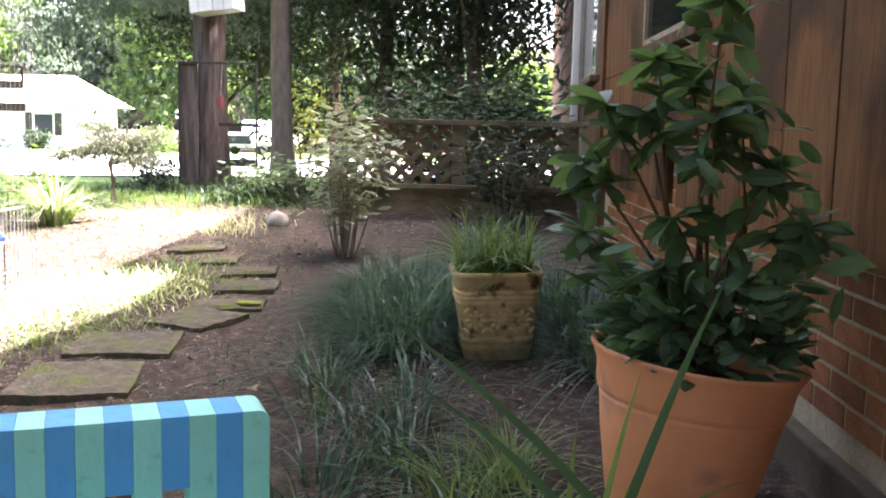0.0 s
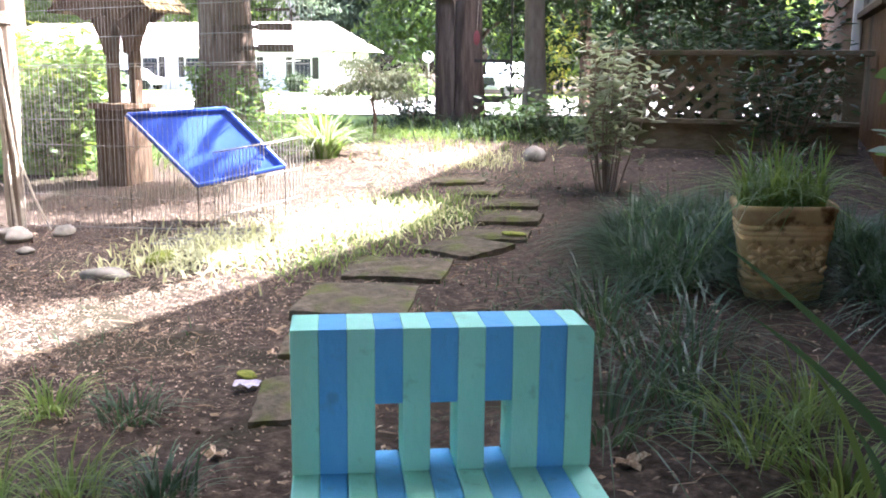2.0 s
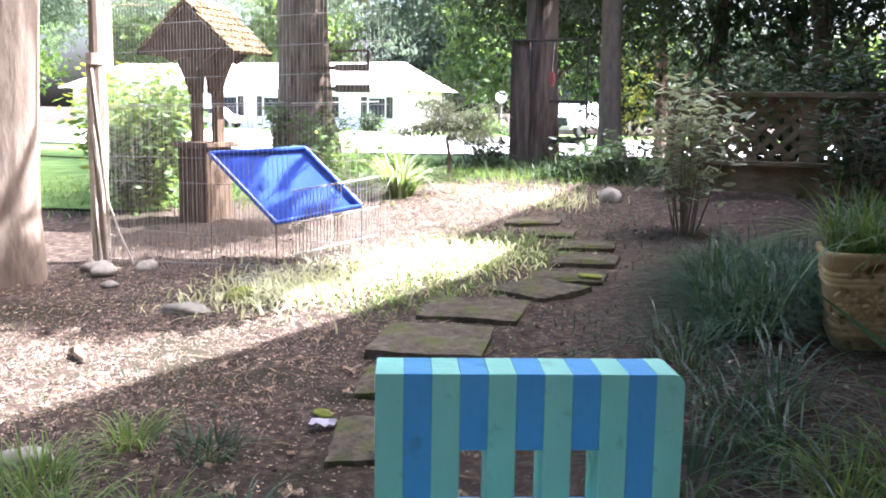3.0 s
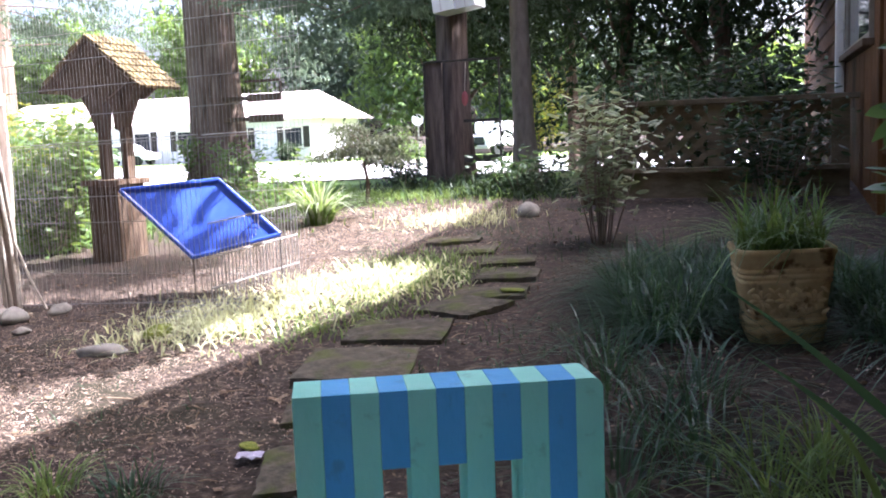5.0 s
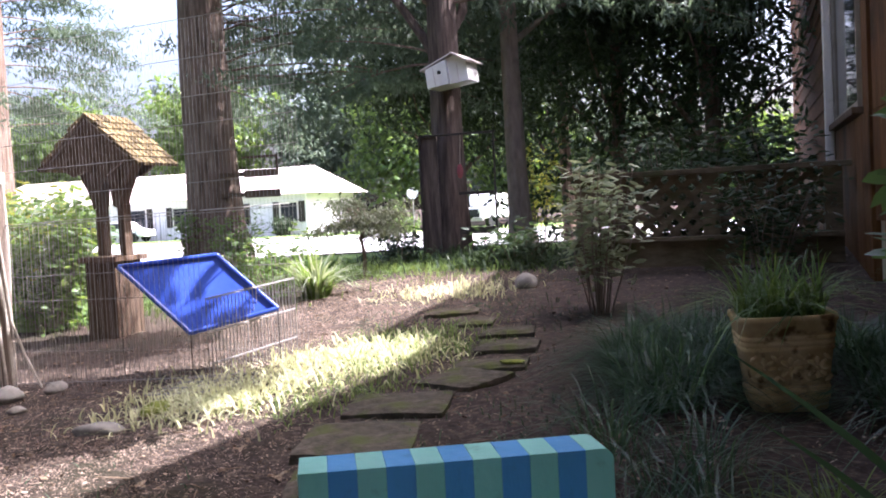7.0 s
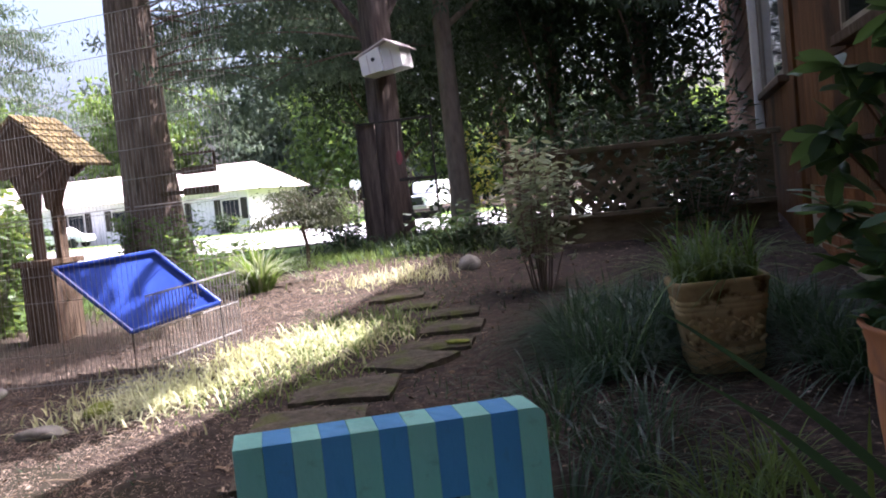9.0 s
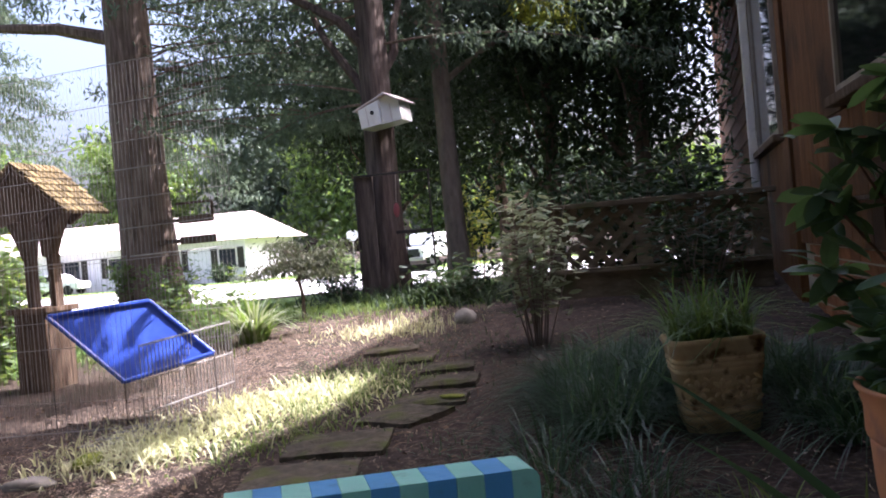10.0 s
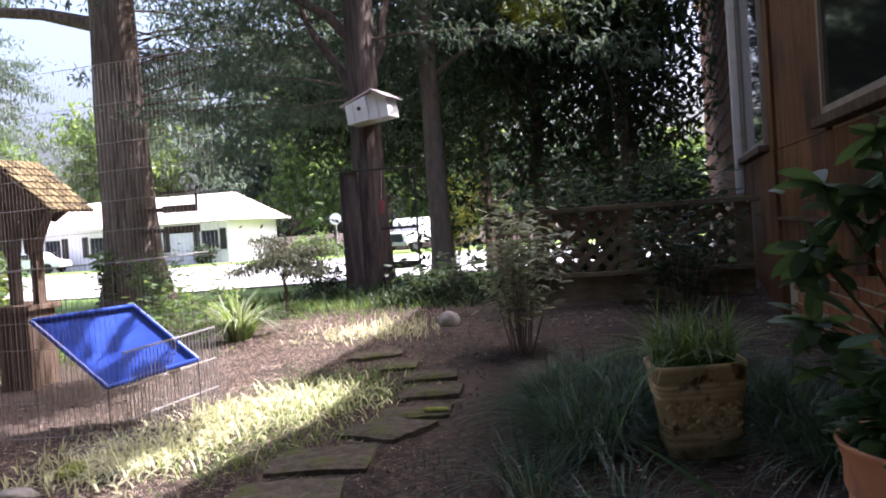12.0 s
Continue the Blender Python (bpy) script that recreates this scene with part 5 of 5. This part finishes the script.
leafy_shrub("dark_shrub", -3.65, 9.15, 0.8, 0.42, 14, 700, M_LEAF_DARK, 0.08, 0.03, "low dark shrub at the foot of the cedar", 67, 0.05)
leafy_shrub("dark_shrub", -2.2, 8.2, 0.8, 0.30, 14, 700, M_LEAF_DARK, 0.08, 0.03, "low dark shrub near the lattice fence", 68, 0.05)
leafy_shrub("yellow_shrub", -3.0, 13.0, 0.7, 1.4, 14, 800, M_LEAF_SUNTINT, 0.08, 0.035, "yellow shrub behind the fence, leaves coloured as if sunlit", 69, 0.25)
leafy_shrub("hedge_bush", -33.6, 56.6, 1.9, 1.2, 20, 1500, M_LEAF_DARK, 0.22, 0.12, "round clipped bush before the far house", 71, 0.02)
leafy_shrub("hedge_bush", -29.6, 56.6, 1.9, 1.2, 20, 1500, M_LEAF_DARK, 0.22, 0.12, "round clipped bush before the far house", 72, 0.02)


def japanese_maple():
    r = np.random.default_rng(81)
    x, y = -3.56, 8.0
    t = thing("small_maple", pose(x, y, gz(x, y) - 0.01), "small spreading maple with layered leaves", "tree")
    part("trunk", tube([(0, 0, 0), (0.01, 0, 0.2), (-0.02, 0, 0.36), (0.05, 0, 0.5), (0.02, 0, 0.62)], [0.02, 0.017, 0.015, 0.011, 0.006], 7), M_BARK, t)
    cs = []
    for k in range(16):
        a = r.uniform(0, 6.28)
        L = r.uniform(0.2, 0.5)
        e = Vector((math.cos(a) * L - 0.06, math.sin(a) * L * 0.7, r.uniform(0.36, 0.68)))
        b = Vector((0.0, 0, r.uniform(0.3, 0.55)))
        part("limb", tube([b, b.lerp(e, 0.5) + Vector((0, 0, 0.06)), e], [0.007, 0.005, 0.002], 5), M_BARK, t)
        for j in range(9):
            cs.append(tuple(b.lerp(e, r.uniform(0.35, 1.08)) + Vector((r.normal(0, 0.05), r.normal(0, 0.05), 0.03))))
    clumps(t, "crown", cs, 0.075, 34, 0.048, 0.013, M_LEAF_MAPLE, r, True, 0.28)
    return t


japanese_maple()


def strap_plant():
    x, y = -3.45, 6.75
    t = thing("strap_leaf_plant", pose(x, y, gz(x, y)), "arching strap-leaved clump growing at the clearing's edge", "plant")
    r = np.random.default_rng(91)
    for mat, n, h in ((M_LEAF_MID, 120, 0.46), (M_LEAF_LIGHT, 110, 0.50)):
        a, d = r.uniform(0, 6.28, n), r.uniform(0, 0.13, n)
        out = np.stack([np.cos(a), np.sin(a), 0 * a], 1) * r.uniform(0.3, 1.5, (n, 1))
        o = new("foliage", blades("foliage", np.stack([d * np.cos(a), d * np.sin(a), np.full(n, -0.01)], 1), out, h, 0.02, mat, r, 7))
        o.parent = t
    return t


strap_plant()


# ---- things on and by the trees ----
def birdhouse():
    t = thing("birdhouse", pose(-2.985, 9.2, 2.19, 0, -7, -8), "white wooden birdhouse with a sloping roof on the trunk", "birdhouse")
    w, d, h, ridge, rise = 0.44, 0.26, 0.19, 0.10, 0.085

    def prism(out, y0, y1):
        bm = bmesh.new()
        f = [bm.verts.new((x, y0, z)) for x, z in out]
        g = [bm.verts.new((x, y1, z)) for x, z in out]
        bm.faces.new(f)
        bm.faces.new(g[::-1])
        for k in range(len(out)):
            bm.faces.new((f[k], g[k], g[(k + 1) % len(out)], f[(k + 1) % len(out)]))
        bmesh.ops.recalc_face_normals(bm, faces=bm.faces[:])
        return bm

    part("body", prism(((-w / 2, 0), (w / 2, 0), (w / 2, h), (ridge, h + rise), (-w / 2, h)), -d / 2, d / 2), M_WHITE, t)
    part("front_board", prism(((-w / 2 + 0.01, 0.0), (0.02, 0.0), (0.02, h + 0.05), (-w / 2 + 0.01, h)), -d / 2 - 0.05, -d / 2 - 0.001), M_WHITE, t, "white boxed front with the entrance")
    for run, yaw in ((w / 2 - ridge, 0), (w / 2 + ridge, 180)):
        fall = math.degrees(math.atan2(rise, run))
        part("roof", box(0, -d / 2 - 0.09, 0, math.hypot(run, rise) + 0.05, d / 2 + 0.05, 0.016, 0.003, pose(ridge, 0, h + rise + 0.006, 0, 0, yaw) @ pose(0, 0, 0, 0, fall, 0)), M_FARROOF, t)
    hole = bmesh.new()
    bmesh.ops.create_cone(hole, cap_ends=True, segments=20, radius1=0.02, radius2=0.02, depth=0.012, matrix=pose(-0.06, -d / 2 - 0.051, 0.13, 90, 0, 0))
    part("entrance_hole", hole, M_TYRE, t, "round dark entrance hole")
    for x, y in ((-0.12, -d / 2 - 0.056), (0.12, -d / 2 - 0.006)):
        part("batten", box(x - 0.004, y, 0.002, x + 0.004, y + 0.005, h), M_FARROOF, t)
    part("mount", box(-0.14, d / 2, 0.02, -0.06, d / 2 + 0.12, 0.16), M_OLDWOOD, t)
    return t


birdhouse()


def plant_stand():
    t = thing("plant_stand", pose(0, 0, 0), "dark rusty metal stand with shelves against the trunk", "plant stand")
    for x in (-3.40, -2.62):
        part("leg", box(x - 0.009, 9.225, gz(x, 9.24) - 0.02, x + 0.009, 9.245, 1.70, 0.003), M_DARKMETAL, t)
    part("top_rail", box(-3.40, 9.22, 1.70, -2.60, 9.25, 1.72, 0.003), M_DARKMETAL, t)
    part("shelf", box(-2.98, 9.16, 1.095, -2.62, 9.30, 1.125, 0.004), M_DARKMETAL, t)
    part("shelf", box(-2.98, 9.16, 0.70, -2.62, 9.30, 0.77, 0.004), M_DARKMETAL, t)
    part("side_panel", box(-3.42, 9.252, gz(-3.44, 9.25), -3.22, 9.28, 1.70), M_BARKDARK, t)
    f = thing("hanging_ornament", pose(-2.95, 9.14, 1.27), "small faded red ornament hanging at the stand", "ornament")
    bm = bmesh.new()
    bmesh.ops.create_icosphere(bm, subdivisions=2, radius=1, matrix=Matrix.Translation((0, 0, 0.06)) @ Matrix.Diagonal((0.035, 0.02, 0.075, 1)))
    part("body", bm, M_RED, f)
    part("string", tube([(0, 0, 0.13), (0, 0.06, 0.42)], [0.002, 0.002], 4), M_TWINE, f)


plant_stand()


def trunk_rack():
    t = thing("wooden_rack", pose(-6.02, 10.72, 1.17), "dark wooden rack of two boards fixed to the cedar", "rack")
    part("board", box(-0.24, -0.02, 0.31, 0.22, 0.02, 0.40, 0.004), M_OLDWOOD, t)
    part("board", box(-0.24, -0.02, 0.05, 0.24, 0.02, 0.145, 0.004), M_OLDWOOD, t)
    part("upright", box(0.19, 0.021, 0.32, 0.215, 0.045, 0.56), M_OLDWOOD, t)
    part("top_board", box(-0.26, -0.03, 0.545, 0.22, 0.02, 0.575, 0.004), M_OLDWOOD, t)
    for z in (0.07, 0.33):
        part("arm", box(-0.62, 0.021, z, 0.0, 0.05, z + 0.05), M_OLDWOOD, t)


trunk_rack()
def pale_crown_with_shaders(t, rng):
    away = shell_centres(rng, 110, (-1.6, -0.6, 4.6), 2.0, 2.2, 1.3, -0.8, 0.25)
    # Unseen leaf clumps, added only to cast shade on the ground at left.
    over = np.stack([rng.uniform(2.4, 3.5, 130), rng.uniform(0.58, 1.45, 130), rng.uniform(3.25, 3.5, 130)], 1)
    beyond = np.stack([rng.uniform(1.9, 2.6, 16), rng.uniform(2.1, 2.8, 16), rng.uniform(3.3, 3.6, 16)], 1)
    clumps(t, "crown", np.concatenate([away, over, beyond]), 0.13, 90, 0.14, 0.06, M_LEAF_MID, rng, False, 0.4)


# The last three limbs are added out of sight to carry those clumps.
tree("pale_tree", -4.12, 3.47, 0.13, 5.5, (0.11, 0.0), "pale smooth-barked tree beside the clearing, unseen boughs added to cast shade", M_SMOOTHBARK, 14, 1.6,
     limbs=((3.3, 150, 0.7, 2.2, 0.05), (3.3, 230, 0.6, 2.0, 0.05), (3.1, 18, 0.08, 3.3, 0.045), (3.2, 24, 0.08, 3.1, 0.04), (3.2, 46, 0.1, 3.0, 0.04)),
     crown=pale_crown_with_shaders)


# Five unseen trees, added to cut the skylight from above, behind and left.
tree("unseen_skylight_tree", -2.6, -4.0, 0.2, 7, (0.0, 0.0), "unseen tall tree added behind the chair to block skylight", M_BARK, 16, 1.4,
     limbs=((3.2, 70, 0.6, 4.2, 0.08), (3.5, 100, 0.6, 4.0, 0.07), (3.8, 40, 0.7, 3.4, 0.06)),
     crown=cedar_crown(230, (0.8, 3.6, 5.6), 2.5, 3.5, 1.1, -0.9, 90, 0.26, 0.12, 0.34), group="shade trees round the yard")
for x, y, h, seed in ((-9.2, 2.2, 9, 18), (-8.0, -3.2, 9, 19), (-3.0, -7.6, 10, 20), (2.6, -7.0, 10, 23)):
    tree("unseen_skylight_tree", x, y, 0.22, h, (0.0, 0.0), "unseen tall tree added round the yard to block skylight", M_BARK, seed, 1.4,
         limbs=((3.2, 40, 0.8, 2.6, 0.07), (3.5, 160, 0.8, 2.6, 0.07), (3.8, 280, 0.8, 2.4, 0.06)),
         crown=cedar_crown(330, (0.1, 0, h * 0.62), 3.2, 3.0, h * 0.42, -0.95, 70, 0.30, 0.15, 0.42), group="shade trees round the yard")


def wrapped_post():
    t = thing("rope_wrapped_post", pose(-3.97, 4.02, gz(-3.97, 4.02) - 0.02), "grey post wrapped in pale ragged rope", "post")
    part("post", tube([(0, 0, 0), (0.01, 0, 1.3), (-0.02, 0, 2.6)], [0.045, 0.036, 0.032], 10), M_SMOOTHBARK, t)
    r = np.random.default_rng(15)
    for k in range(9):
        a = r.uniform(0, 6.28)
        z = r.uniform(0.7, 1.15)
        q = [Vector((0.045 * math.cos(a + s * 2.2), 0.045 * math.sin(a + s * 2.2), z * (1 - s))) * (1 if s < 0.7 else 1) + Vector((math.cos(a), math.sin(a), 0)) * 0.045 * max(0, s - 0.6) for s in np.linspace(0, 0.98, 9)]
        part("rope_strand", tube(q, [0.009] * 9, 6), M_TWINE, t)
    part("collar", tube([(0, 0, 1.10), (0, 0, 1.16)], [0.052, 0.052], 10), M_TWINE, t)
    part("guy_rope", tube([(0.04, 0, 0.40), (0.13, -0.01, 0.2), (0.235, -0.02, 0.03)], [0.007, 0.007, 0.006], 6), M_TWINE, t)


wrapped_post()


# ---- broad blades in front of the pot ----
def broad_blades():
    r = np.random.default_rng(17)
    x, y = 0.10, 1.62
    t = thing("iris_clump", pose(x, y, gz(x, y)), "clump of long broad iris blades before the pot", "plant")
    for bx, by, mx, mz, tx, ty, tz, w in ((0.04, 0, 0.14, 0.45, 0.25, -0.12, 0.735, 0.022), (0.24, 0.0, 0.04, 0.38, -0.35, -0.12, 0.65, 0.019), (0.16, 0.02, 0.0, 0.34, -0.28, -0.12, 0.52, 0.020), (0.03, 0.0, 0.06, 0.3, 0.12, -0.06, 0.55, 0.015),
                                           (0.04, 0.02, 0.1, 0.25, 0.18, 0.1, 0.40, 0.014), (0.0, 0.0, 0.0, 0.25, 0.02, 0.1, 0.40, 0.016), (0.06, 0.0, 0.14, 0.28, 0.33, -0.02, 0.34, 0.014), (0.0, 0.02, -0.06, 0.3, -0.18, 0.2, 0.37, 0.014), (0.02, -0.02, -0.02, 0.25, -0.1, -0.1, 0.34, 0.018)):
        bm = bmesh.new()
        b, e, mid = Vector((bx, by, 0)), Vector((tx, ty, tz)), Vector((mx, ty * 0.5, mz))
        rows = []
        for k in range(11):
            s = k / 10
            p = b * (1 - s) ** 2 + mid * 2 * s * (1 - s) + e * s * s
            d = (e - b)
            side = Vector((d.z, 0.35 * d.z, -d.x)).normalized()
            ww = w * 0.5 * (1 - s ** 3) * (0.75 + 0.25 * math.sin(math.pi * s)) + 0.0005
            rows.append([bm.verts.new(p - side * ww), bm.verts.new(p + Vector((0, 0.25 * ww, 0))), bm.verts.new(p + side * ww)])
        for a, c in zip(rows, rows[1:]):
            bm.faces.new((a[0], a[1], c[1], c[0]))
            bm.faces.new((a[1], a[2], c[2], c[1]))
        part("blade", bm, M_BLADE_BRIGHT if w < 0.017 else M_BLADE, t, smooth=True)


broad_blades()

# ---- brickwork ----
brick = box(-0.006, 0, 0, 0.012, 0.203, 0.058, 0.002)
bd = bpy.data.meshes.new("brick")
brick.to_mesh(bd)
brick.free()
bd.materials.append(M_BRICK)
for c in range(12):
    z = 0.975 - 0.0675 * (c + 1)
    for k in range(24):
        y = 1.35 + 0.213 * k + (0.106 if c % 2 else 0)
        if y > 6.02 or z < 0.30 or (z + 0.057 > 0.775 and not 4.0 < y < 5.0):
            continue
        o = new("brick", bd)
        o.parent = wall_east
        o.location = (WALL_X + 0.0235, y, z)
foot = obj("wall_footing", box(WALL_X - 0.03, 1.2, -0.3, WALL_X + 0.02, 6.28, 0.30, 0.01), M_CONCRETE)
foot.matrix_world = NEAR_TURN
tagged(foot, "grey concrete footing under the brick wall", "footing", kind="structure")
